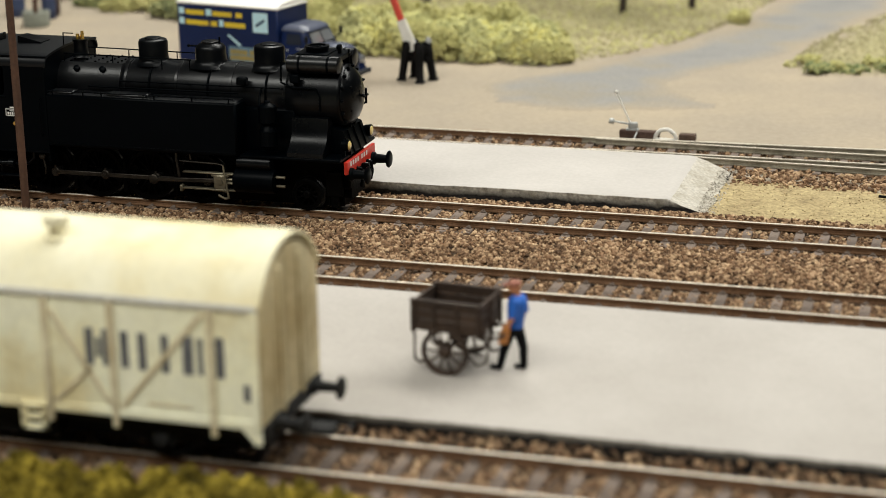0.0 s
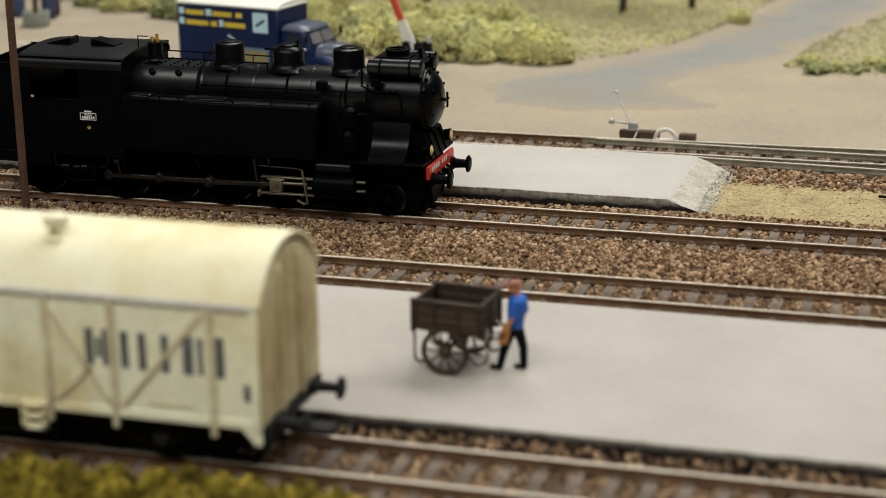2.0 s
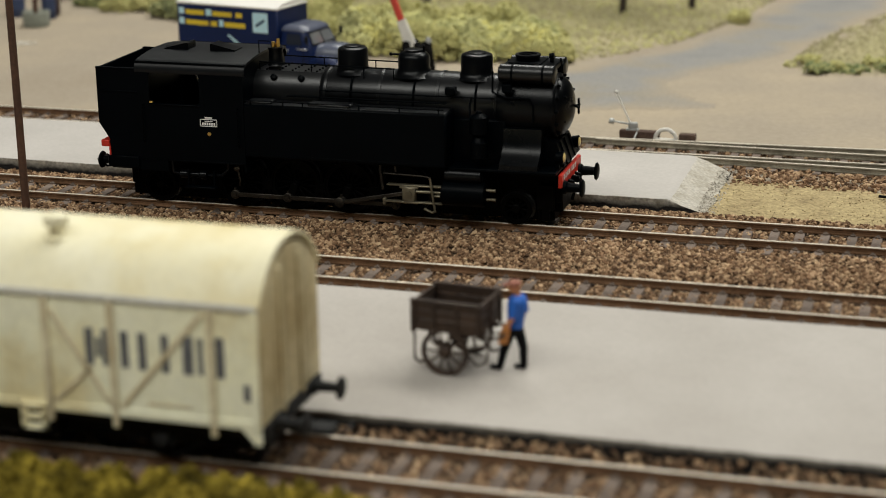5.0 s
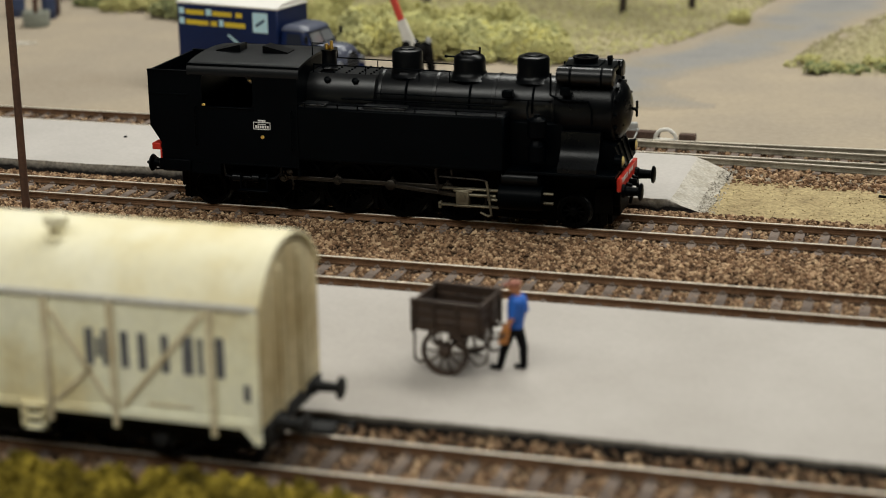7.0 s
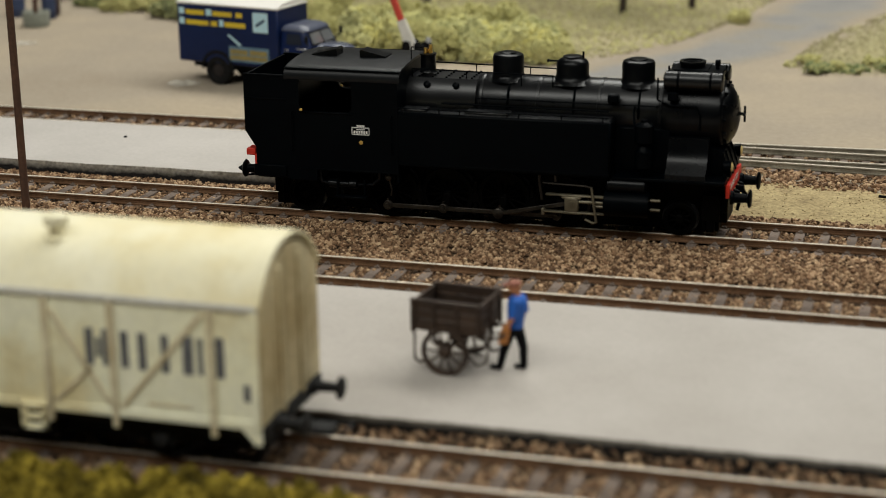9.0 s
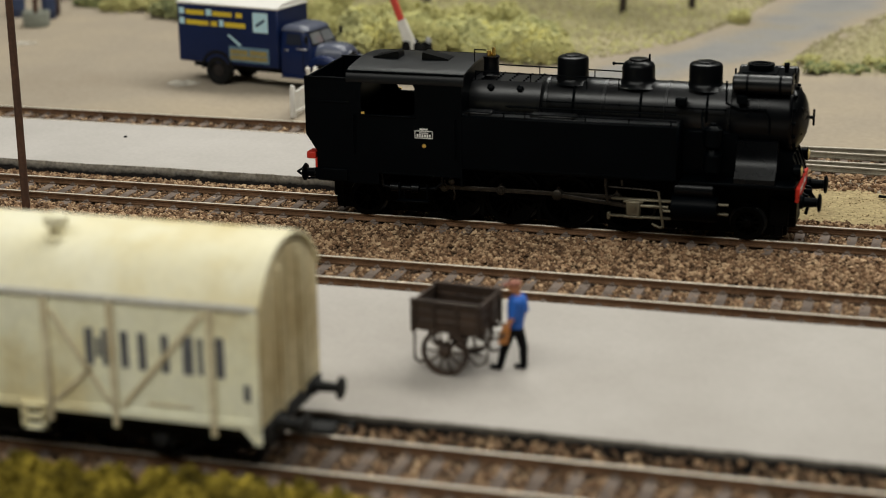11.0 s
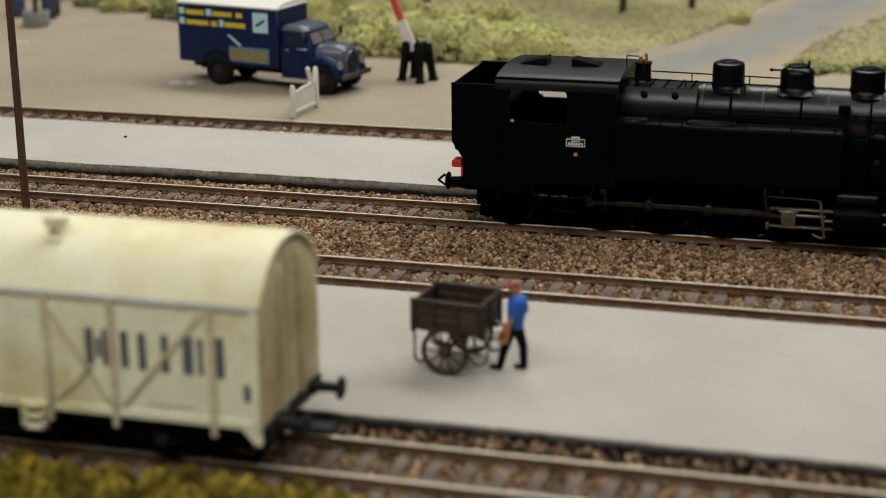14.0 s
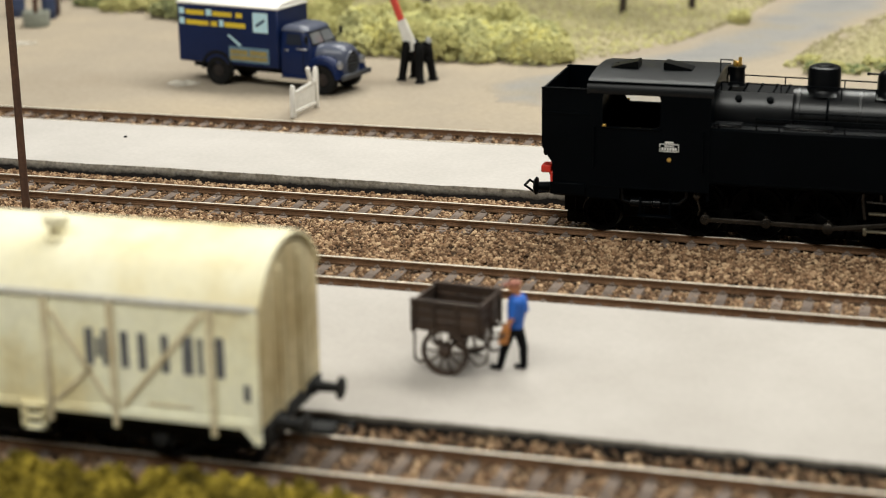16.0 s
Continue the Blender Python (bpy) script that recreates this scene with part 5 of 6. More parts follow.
M_GREYIRONDARK = mat("dark_grey_bumper_paint", (0.020, 0.022, 0.028), (0.040, 0.042, 0.048), 0.45, coarse=90, fine=900, bump=0.15, depth=0)
M_CHROME = mat("dull_chrome", (0.55, 0.57, 0.6), (0.45, 0.46, 0.5), 0.3, 0.9, coarse=120, fine=900, bump=0.1, depth=0)
M_RIM = mat("rusty_black_rim", (0.022, 0.013, 0.010), (0.012, 0.009, 0.008), 0.7, coarse=100, fine=900, bump=0.2)
# one glass in two painted tones: shade on side panes, reflection on the windscreen
M_SIDEGLASS = mat("shaded_side_glass", (0.016, 0.020, 0.032), (0.030, 0.034, 0.046), 0.08, coarse=40, fine=900, bump=0.03, depth=0)
M_GLASS = mat("grey_sheen_glass", (0.12, 0.125, 0.13), (0.16, 0.165, 0.17), 0.08, coarse=40, fine=900, bump=0.03, depth=0, coat=1.0)


def truck():
    t = thing("delivery_truck", "navy blue box truck with white roof and yellow lettering bars", "truck", at=(-297.6, 177.7, -2.0), rz=-12)
    box = part("cargo_box", Geo().box(-4.8, 43, -11, 11, 8.6, 32, 0.5), M_NAVY, t)
    for s in (-1, 1):
        part("wheel_arch", Geo().prism(arc(14.0, 6.4, 7.6, 0, 180, 16) + arc(14.0, 6.4, 6.6, 180, 0, 16), "y", min(7.6 * s, 11.5 * s), max(7.6 * s, 11.5 * s)), M_TYREBLACK, box)
    part("box_roof", Geo().box(-5.1, 43.3, -11.3, 11.3, 31.6, 32.6, 0.4).prism([(-11, 32.4), (-7, 33.6), (0, 34.1), (7, 33.6), (11, 32.4)], "x", -4.8, 43), M_TRUCKROOF, box, "white roof")
    for row, z, runs in ((0, 27.6, ((-3.6, -1.2, 1), (-0.4, 8.4, 0), (9.4, 12.0, 1), (12.6, 21.8, 0), (23.6, 26.6, 0))),
                         (1, 23.6, ((-3.6, -1.2, 1), (-0.4, 10.4, 0), (11.6, 14.6, 0), (15.6, 17.6, 1), (18.2, 28.0, 0)))):
        for a, b, blue in runs:
            part("lettering_bar", Geo().box(a, b, -11.1, -10.95, z, z + (2.6 if blue else 1.9)), M_PALEBLUE if blue else M_YELLOWPAINT, box)
    part("poster", Geo().box(31.6, 38.6, -11.12, -10.95, 22.4, 30.2), M_PALEBLUE, box, "pale blue square panel")
    part("poster_stroke", Geo().box(-2.4, 2.4, -0.06, 0.06, -0.5, 0.5, 0, Matrix.Translation((35.1, -11.14, 26.2)) @ Matrix.Rotation(-0.55, 4, "Y")), M_NAVY, box)
    part("sign_ground", Geo().box(19.8, 38.6, -11.1, -10.95, 10.2, 16.2), M_SIGNBLUE, box, "dull blue sign panel")
    for a, b, z in ((20.4, 28.6, 13.2), (29.6, 37.8, 13.2), (20.4, 37.8, 10.9)):
        part("lettering_bar", Geo().box(a, b, -11.18, -11.05, z, z + 1.9), M_OCHRE, box)
    part("pale_flash", Geo().box(-3.4, 3.4, -0.06, 0.06, -0.45, 0.45, 0, Matrix.Translation((22.6, -11.1, 18.6)) @ Matrix.Rotation(0.6, 4, "Y")), M_PALEBLUE, box)
    # cab: rounded plan outlines stacked upwards
    def outline(xa, xb, half, r, z):
        ring = []
        for cx, cy, a0 in ((xb - r, half - r, 0), (xa + 0.8, half - 0.8, 90), (xa + 0.8, -half + 0.8, 180), (xb - r, -half + r, 270)):
            rad = r if cx > (xa + xb) / 2 else 0.8
            ring += [(cx + rad * math.cos(radians(a0 + 18 * k)), cy + rad * math.sin(radians(a0 + 18 * k)), z) for k in range(6)]
        return ring

    low = [outline(43.4, 57.6, 10.1, 2.4, 6.4), outline(43.4, 58.2, 10.4, 2.6, 12.0), outline(43.4, 58.0, 10.4, 2.6, 17.0), outline(43.4, 57.2, 10.1, 2.6, 18.3),
           outline(43.6, 54.9, 9.3, 2.8, 23.2), outline(43.8, 54.6, 9.1, 2.8, 23.8)]
    high = [outline(43.5, 55.3, 9.4, 3.0, 23.7), outline(43.5, 55.1, 9.3, 3.0, 24.2), outline(43.8, 54.0, 8.7, 3.2, 25.1), outline(44.4, 52.4, 7.4, 3.2, 25.7), outline(45.6, 50.4, 5.0, 2.0, 26.0)]
    cab = part("cab", Geo().loft(low), M_NAVY, t)
    part("cab_top", Geo().loft(high), M_GREYDUST, cab, "dusty grey-blue cab roof")

    def slanted(p, q, ya, yb, thick):
        """A pane across the front, from the sill p to the head q in the x-z plane."""
        n = Vector((q[1] - p[1], 0, p[0] - q[0])).normalized() * thick
        vs = [Vector((e[0], y, e[1])) + d for d in (Vector(), n) for e, y in ((p, ya), (p, yb), (q, yb * 0.93), (q, ya * 0.93))]
        return Geo().add(vs, [(0, 1, 2, 3), (7, 6, 5, 4), (0, 4, 5, 1), (1, 5, 6, 2), (2, 6, 7, 3), (3, 7, 4, 0)])

    for ya, yb in ((-7.8, -0.4), (0.4, 7.8)):
        part("windscreen", slanted((57.1, 18.9), (55.05, 22.9), ya, yb, 0.22), M_GLASS, cab)
    part("windscreen_frame", slanted((57.3, 18.4), (54.9, 23.4), -8.4, 8.4, 0.1), M_TYREBLACK, cab)
    for s in (-1, 1):
        y0, y1 = 10.1 * s, 9.4 * s
        g = Geo()
        for d in (0.0, 0.18 * s):
            g.v += [(46.2, y0 + d, 18.6), (53.4, y0 + d, 18.6), (52.4, y1 + d, 22.8), (46.4, y1 + d, 22.8)]
        g.f = [(0, 1, 2, 3), (7, 6, 5, 4), (0, 4, 5, 1), (1, 5, 6, 2), (2, 6, 7, 3), (3, 7, 4, 0)]
        g.mi = [0] * 6
        part("side_window", g, M_SIDEGLASS, cab)
        part("door_seam", Geo().box(53.9, 54.2, min(10.3 * s, 10.5 * s), max(10.3 * s, 10.5 * s), 7.4, 17.6), M_TYREBLACK, cab)
        part("door_handle", Geo().box(45.4, 47.4, min(10.3 * s, 10.8 * s), max(10.3 * s, 10.8 * s), 16.2, 16.8, 0.15), M_CHROME, cab)
        part("sill_glint_trim", Geo().box(51.0, 56.0, min(10.2 * s, 10.6 * s), max(10.2 * s, 10.6 * s), 16.9, 17.5, 0.15), M_CHROME, cab)
        # wing: rounded sections along its length, hollow over the wheel
        rings = []
        for x, ztop in ((54.2, 8.6), (55.4, 12.0), (57.2, 13.8), (59.8, 14.9), (62.4, 15.2), (65.0, 14.9), (67.2, 13.9), (68.8, 12.0), (69.6, 9.2), (69.8, 7.6)):
            zin = 5.9 + math.sqrt(max(0.0, 6.5 ** 2 - (x - 62.2) ** 2)) * 0.98
            zin = max(zin, 6.6) if 55.7 < x < 68.7 else 6.6
            zt = max(ztop, zin + 0.5)
            ring = [(x, (8.4 + 2.7 * math.cos(radians(a))) * s, zin + (zt - zin) * max(0.0, math.sin(radians(a))) ** 0.6) for a in range(0, 181, 20)]
            rings.append(ring)
        wing = part("wing", Geo().loft(rings), M_NAVY, t)
        part("headlight", Geo().lathe((68.3, 8.2 * s, 11.6), (1, 0, 0.12), [(0, 1.4), (0.4, 1.7), (1.2, 1.7), (1.5, 1.3), (1.7, 0.5)], 16), M_CHROME, wing)
        part("mirror", Geo().tube((56.0, 10.0 * s, 19.0), (57.2, 12.6 * s, 20.6), 0.25, 6).box(56.8, 57.5, min(11.8 * s, 13.6 * s), max(11.8 * s, 13.6 * s), 20.2, 23.0, 0.2), M_TYREBLACK, t)
        part("running_board", Geo().box(44, 58, min(9.6 * s, 11.2 * s), max(9.6 * s, 11.2 * s), 5.6, 6.4, 0.2), M_NAVY, t)
    rings = []
    for x, half, ztop in ((57.0, 8.6, 18.4), (59.0, 8.4, 18.8), (62.0, 8.0, 19.0), (65.0, 7.4, 18.9), (67.6, 6.7, 18.4), (69.0, 6.0, 17.5), (69.7, 5.2, 16.2)):
        rings.append([(x, half * abs(math.cos(radians(a))) ** 0.55 * (1 if a <= 90 else -1), 7.4 + (ztop - 7.4) * math.sin(radians(a)) ** 0.5) for a in range(0, 181, 12)])
    bonnet = part("bonnet", Geo().loft(rings), M_GREYDUST, t, "dusty grey-blue bonnet")
    part("bonnet_ridge", Geo().prism([(58.0, 18.5), (62.0, 18.9), (65.0, 18.8), (67.8, 18.2), (67.8, 18.5), (65.0, 19.1), (62.0, 19.25), (58.0, 18.9)], "y", -0.3, 0.3), M_CHROME, bonnet)
    gr = part("grille", Geo().lathe((69.5, 0, 11.6), (1, 0, 0), [(0, 4.3), (0.3, 4.4), (0.6, 4.1)], 28), M_TYREBLACK, t)
    part("grille_surround", Geo().lathe((69.4, 0, 11.6), (1, 0, 0), [(0.3, 4.2), (0.7, 4.3), (0.8, 4.7), (0.3, 4.9), (0.3, 4.2)], 28), M_GREYDUST, gr)
    for k in range(5):
        z = 8.8 + k * 1.4
        half = math.sqrt(3.9 ** 2 - (z - 11.6) ** 2)
        part("grille_bar", Geo().box(70.0, 70.3, -half, half, z - 0.22, z + 0.22, 0.08), M_GREYIRONDARK, gr)
    part("bumper", Geo().box(71.0, 72.2, -10.6, 10.6, 6.2, 8.2, 0.3).box(66, 71.1, -4, -3, 6.6, 7.6).box(66, 71.1, 3, 4, 6.6, 7.6), M_GREYIRONDARK, t)
    part("chassis", Geo().box(-2, 69, -5, 5, 5.6, 8.7, 0.3).box(6, 42, -9.5, 9.5, 7.8, 8.7, 0.2), M_TYREBLACK, t)
    for x in (14.0, 62.2):
        for s in (-1, 1):
            y = (9.6 if x < 20 else 9.0) * s
            w = part("wheel", Geo().lathe((x, y - 2.2 * s, 5.9), (0, s, 0), [(0, 3.8), (0.2, 5.5), (0.8, 5.9), (3.2, 5.9), (3.8, 5.4), (3.9, 3.7), (3.3, 3.3), (3.2, 0.8), (3.8, 0.7)], 28), M_TYREBLACK, t)
            part("rim", Geo().lathe((x, y + 1.0 * s, 5.9), (0, s, 0), [(0, 2.4), (0.35, 2.3), (0.4, 1.2), (0.8, 1.0)], 20), M_RIM, w)
        part("axle", Geo().tube((x, -8, 5.9), (x, 8, 5.9), 0.8, 10), M_TYREBLACK, t)


truck()

# ---- yard furniture ----
M_WHITEWOOD = mat("white_painted_wood", (0.78, 0.75, 0.69), (0.66, 0.63, 0.57), 0.6, coarse=60, fine=900, bump=0.1)
M_PLASTER = mat("dusty_plaster", (0.56, 0.52, 0.45), (0.46, 0.42, 0.35), 0.9, coarse=120, fine=900, bump=0.2)
M_TRESTLE = mat("black_trestle_paint", (0.002, 0.002, 0.002), (0.005, 0.0045, 0.0045), 0.7, coarse=80, fine=900, bump=0.2, spec=0.12)
M_SIGNRED = mat("barrier_red_paint", (0.62, 0.07, 0.045), (0.52, 0.06, 0.04), 0.5, coarse=80, fine=900, bump=0.1, depth=0)
M_POLE = mat("brown_pole_wood", (0.085, 0.038, 0.020), (0.050, 0.023, 0.012), 0.75, coarse=60, fine=800, bump=0.25)
M_GREYIRON = mat("pale_grey_iron", (0.42, 0.42, 0.40), (0.32, 0.32, 0.31), 0.5, 0.3, coarse=120, fine=900, bump=0.15)
M_CONCRETE = mat("grey_green_concrete", (0.26, 0.27, 0.23), (0.20, 0.21, 0.175), 0.9, coarse=60, fine=700, bump=0.2)
M_BLUE = mat("faded_blue_paint", (0.03, 0.045, 0.10), (0.022, 0.034, 0.08), 0.6, coarse=60, fine=700, bump=0.15)


def pole():
    p = thing("utility_pole", "brown wooden utility pole standing in the ballast", "pole", at=(-262.5, -34.0, -3.0))
    part("shaft", Geo().lathe((0, 0, 0), (0, 0, 1), [(0, 1.35), (2, 1.2), (60, 1.1), (96, 1.0), (97, 0.6)], 16), M_POLE, p)
    part("crossarm", Geo().box(-9, 9, -0.7, 0.7, 90, 91.6, 0.2), M_POLE, p)
    for x in (-8, -4, 4, 8):
        part("insulator", Geo().lathe((x, 0, 91.5), (0, 0, 1), [(0, 0.3), (0.8, 0.3), (0.9, 0.7), (1.6, 0.7), (2.0, 0.3)], 12), M_WHITEWOOD, p)
    part("foot_collar", Geo().lathe((0, 0, 0), (0, 0, 1), [(0, 2.0), (0.6, 1.8), (1.0, 1.3)], 14), M_TRACKBED, p)


def gate():
    g = thing("small_gate", "small white wooden barrier gate on the sand", "gate", at=(-235.6, 114.6, -2.0), rz=84)
    part("post", Geo().box(-0.9, 0.9, -0.9, 0.9, 0, 11.2, 0.3).lathe((0, 0, 11.2), (0, 0, 1), [(0, 0.9), (0.4, 0.9), (0.9, 0.3)], 10), M_WHITEWOOD, g)
    part("post", Geo().box(18.2, 20.0, -0.9, 0.9, 0, 14.6, 0.3).lathe((19.1, 0, 14.6), (0, 0, 1), [(0, 0.9), (0.4, 0.9), (0.9, 0.3)], 10), M_WHITEWOOD, g)
    part("leaning_post", Geo().box(-0.8, 0.8, -0.7, 0.7, 0, 8.0, 0.3, Matrix.Translation((16.2, 0.2, 9.0)) @ Matrix.Rotation(-0.42, 4, "Y")), M_WHITEWOOD, g)
    part("top_rail", Geo().box(-10.2, 10.2, -0.5, 0.5, -0.7, 0.7, 0.2, Matrix.Translation((9.6, 0, 9.4)) @ Matrix.Rotation(-0.08, 4, "Y")), M_WHITEWOOD, g)
    for k in range(8):
        x = 1.8 + k * 2.15
        part("slat", Geo().box(x - 1.03, x + 1.03, -0.3, 0.3, 1.0, 8.6 + 0.1 * k, 0.15), M_WHITEWOOD, g)
    part("bottom_rail", Geo().box(0.5, 18.5, -0.6, 0.6, 1.4, 2.6, 0.2), M_WHITEWOOD, g)


def barrier():
    b = thing("crossing_barrier", "raised red and white barrier arm on a black trestle", "barrier", at=(-211.6, 190.6, -2.0))
    for x, y in ((-6.0, -1.4), (2.9, -5.4), (6.2, 2.0), (-2.9, 5.4)):
        foot = part("leg", Geo().lathe((x, y, 0), (-x * 0.42, -y * 0.42, 16.0), [(0, 1.9), (0.6, 1.6), (8.0, 1.7), (11.0, 2.1), (15.4, 1.9), (16.0, 1.4)], 8, 0.4), M_TRESTLE, b)
        part("foot_block", Geo().box(x - 1.9, x + 1.9, y - 1.5, y + 1.5, 0, 0.9, 0.25), M_TRESTLE, foot)
    part("crosspiece", Geo().box(-5.4, 5.4, -0.9, 0.9, 7.4, 9.4, 0.3).box(-4.2, 4.2, -1.1, 1.1, 10.2, 14.6, 0.4), M_TRESTLE, b)
    part("pivot", Geo().lathe((4.6, 1.0, 15.0), (0, 0, 1), [(0, 1.3), (1.4, 1.3), (2.4, 0.7)], 12), M_GREYIRON, b)
    arm = part("counterweight_board", Geo().prism([(-2.1, 3.4), (2.1, 3.0), (2.2, 8.0), (1.6, 16.2), (-1.6, 16.2), (-2.2, 8.0)], "y", -0.9, 0.9), M_WHITEWOOD, b)
    arm.matrix_basis = Matrix.Translation((-0.4 * MM, -0.6 * MM, 9.0 * MM)) @ Matrix.Rotation(-0.36, 4, "Y")
    part("arm", Geo().box(-1.35, 1.35, -0.7, 0.7, 16.0, 25.5, 0.3), M_SIGNRED, arm, "red barrier arm")
    part("arm_end", Geo().box(-1.0, 1.0, -0.6, 0.6, 25.4, 34.0, 0.3), M_WHITEWOOD, arm)
    part("pivot_bolt", Geo().lathe((0, -0.8, 6.0), (0, -1, 0), [(0, 0.7), (0.4, 0.7), (0.6, 0.3)], 10), M_GREYIRON, arm)


def lever():
    g = thing("point_lever", "pale iron point lever on dark timbers beside the yard track", "point lever", at=(-107.0, 113.0, -2.2))
    part("timber", Geo().box(-7.2, 6.6, -1.6, 1.6, 0, 2.6, 0.25), M_TIMBER, g)
    part("timber", Geo().box(13.6, 19.2, -2.2, 1.0, 0, 2.4, 0.25), M_TIMBER, g)
    part("base_plate", Geo().box(-5.0, -0.6, -1.2, 1.2, 2.5, 3.2, 0.15).box(-4.2, -1.0, -0.9, 0.9, 3.1, 5.4, 0.4), M_GREYIRON, g)
    part("lever_rod", Geo().tube((-3.0, 0, 3.6), (-8.6, 0.4, 15.4), 0.35, 8).ball((-8.7, 0.4, 15.6), 0.7, 6, 8), M_WHITEWOOD, g)
    part("weight_arm", Geo().tube((-3.0, 0, 4.6), (-10.4, -0.2, 5.6), 0.35, 8).lathe((-9.2, -0.2, 5.4), (-1, 0, 0.1), [(0, 0.5), (0.2, 1.0), (1.6, 1.0), (1.8, 0.5)], 12), M_GREYIRON, g)
    pts = [(9.2 + 3.6 * math.cos(radians(a)), -2.6, 0.4 + 3.6 * math.sin(radians(a))) for a in range(0, 181, 20)]
    part("cable_arch", Geo().pipe(pts, 0.7, 8).box(5.4, 13.0, -3.4, -1.8, 0, 0.8, 0.2), M_WHITEWOOD, g, "white cable arch")
    part("pull_rod", Geo().tube((-1.0, -1.2, 2.2), (-1.0, -11.0, 0.4), 0.3, 6), M_GREYIRON, g)


def yard_bits():
    p = thing("concrete_tub", "round grey concrete tub with a dark post", "tub", at=(-428.0, 276.0, -2.2))
    part("tub", Geo().lathe((0, 0, 0), (0, 0, 1), [(0, 5.8), (0.4, 6.2), (6.4, 6.6), (7.0, 6.4), (7.0, 5.4), (6.2, 5.2)], 32), M_CONCRETE, p)
    part("post", Geo().lathe((0, 0, 0.5), (0, 0, 1), [(0, 1.3), (60, 1.1), (61, 0.6)], 12), M_POLE, p)
    solid("blue_drum", Geo().lathe((-433, 298, -2.4), (0, 0, 1), [(0, 3.2), (0.5, 3.5), (4.2, 3.4), (4.6, 3.6), (5.0, 3.4), (10.2, 3.5), (10.6, 3.0)], 24), M_BLUE, "faded blue metal drum on the sand", "drum")
    solid("blue_drum", Geo().lathe((-452, 300, -2.4), (0, 0, 1), [(0, 4.2), (0.5, 4.5), (3.8, 4.4), (4.2, 4.6), (4.6, 4.4), (9.2, 4.5), (9.6, 4.0)], 24), M_BLUE, "faded blue metal drum on the sand", "drum")
    c = thing("wooden_crate", "dark wooden crate beside a blue drum", "crate", at=(-436, 306, -2.3), rz=20)
    part("crate_body", Geo().box(-4, 4, -3.4, 3.4, 0.0, 9.6, 0.3), M_TIMBER, c)
    for z in (0.6, 3.8, 7.0):
        part("slat", Geo().box(-4.3, 4.3, -3.8, -3.3, z, z + 2.4, 0.15), M_TIMBER, c)
    wire = Geo().pipe([(-23.0, 51.5, -1.6), (-19.5, 49.0, -1.2), (-14.0, 47.0, -1.4), (-8.0, 46.0, -1.9)], 0.42, 8)
    solid("signal_wire_pulley", wire, M_TRESTLE, "dark bent wire lying on the sandy patch", "wire")
    for x, y, sx, sy in ((-301.5, 163.0, 7.0, 4.0), (-412.0, 232.0, 6.0, 4.0)):
        n = 140
        rng = np.random.default_rng(int(sx * 10))
        xy = np.stack([x + sx * rng.normal(0, 0.45, n), y + sy * rng.normal(0, 0.45, n)], 1)
        pos = np.concatenate([xy, np.array([[ground_height(a, b) + 0.1] for a, b in xy])], 1)
        stones("spilled_plaster", pos, rng.uniform(0.5, 1.1, n), M_PLASTER, "pale plaster crumbs spilled on the sand", "rubble", 11, 0.4)


pebble = solid("pebble", Geo().ball((-275.0, 57.5, 1.9), 0.7, 6, 8, 0.6), M_TRESTLE, "tiny dark pebble lying on the far platform", "pebble")
pole()
gate()
barrier()
lever()
yard_bits()


# ---- vegetation: foam and flock clumps ----
M_BUSH = mat("yellow_green_foam", (0.27, 0.285, 0.13), (0.80, 0.74, 0.27), 0.95, coarse=70, fine=900, bump=0.25, third=(0.58, 0.56, 0.27), island=True, patch=0.6, depth=0.0003)
M_OLIVE = mat("olive_foam", (0.32, 0.305, 0.12), (0.60, 0.56, 0.28), 0.95, coarse=90, fine=900, bump=0.25, third=(0.48, 0.45, 0.19), island=True, patch=0.5, depth=0.0003)
M_DARKGREEN = mat("deep_green_foam", (0.09, 0.105, 0.055), (0.32, 0.32, 0.15), 0.95, coarse=90, fine=900, bump=0.25, third=(0.19, 0.20, 0.09), island=True, depth=0.0003)
M_TEAL = mat("dark_green_foam", (0.13, 0.17, 0.085), (0.42, 0.41, 0.19), 0.95, coarse=90, fine=900, bump=0.25, third=(0.28, 0.30, 0.13), island=True, depth=0.0003)
# the near-black end of this mix stands in for shaded gaps between clumps
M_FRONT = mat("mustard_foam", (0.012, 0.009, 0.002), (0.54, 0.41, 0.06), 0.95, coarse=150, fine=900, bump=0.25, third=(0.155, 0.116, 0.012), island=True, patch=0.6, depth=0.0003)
M_STRAW = mat("straw_flock", (0.28, 0.25, 0.135), (0.48, 0.43, 0.27), 0.95, coarse=90, fine=900, bump=0.2, third=(0.38, 0.34, 0.19), island=True)
M_GRIT = mat("sand_grit", (0.30, 0.22, 0.12), (0.52, 0.42, 0.26), 0.95, coarse=90, fine=900, bump=0.2, third=(0.42, 0.33, 0.18), island=True)
M_BARK = mat("dark_bark", (0.035, 0.026, 0.020), (0.065, 0.05, 0.04), 0.9, coarse=100, fine=700, bump=0.3)


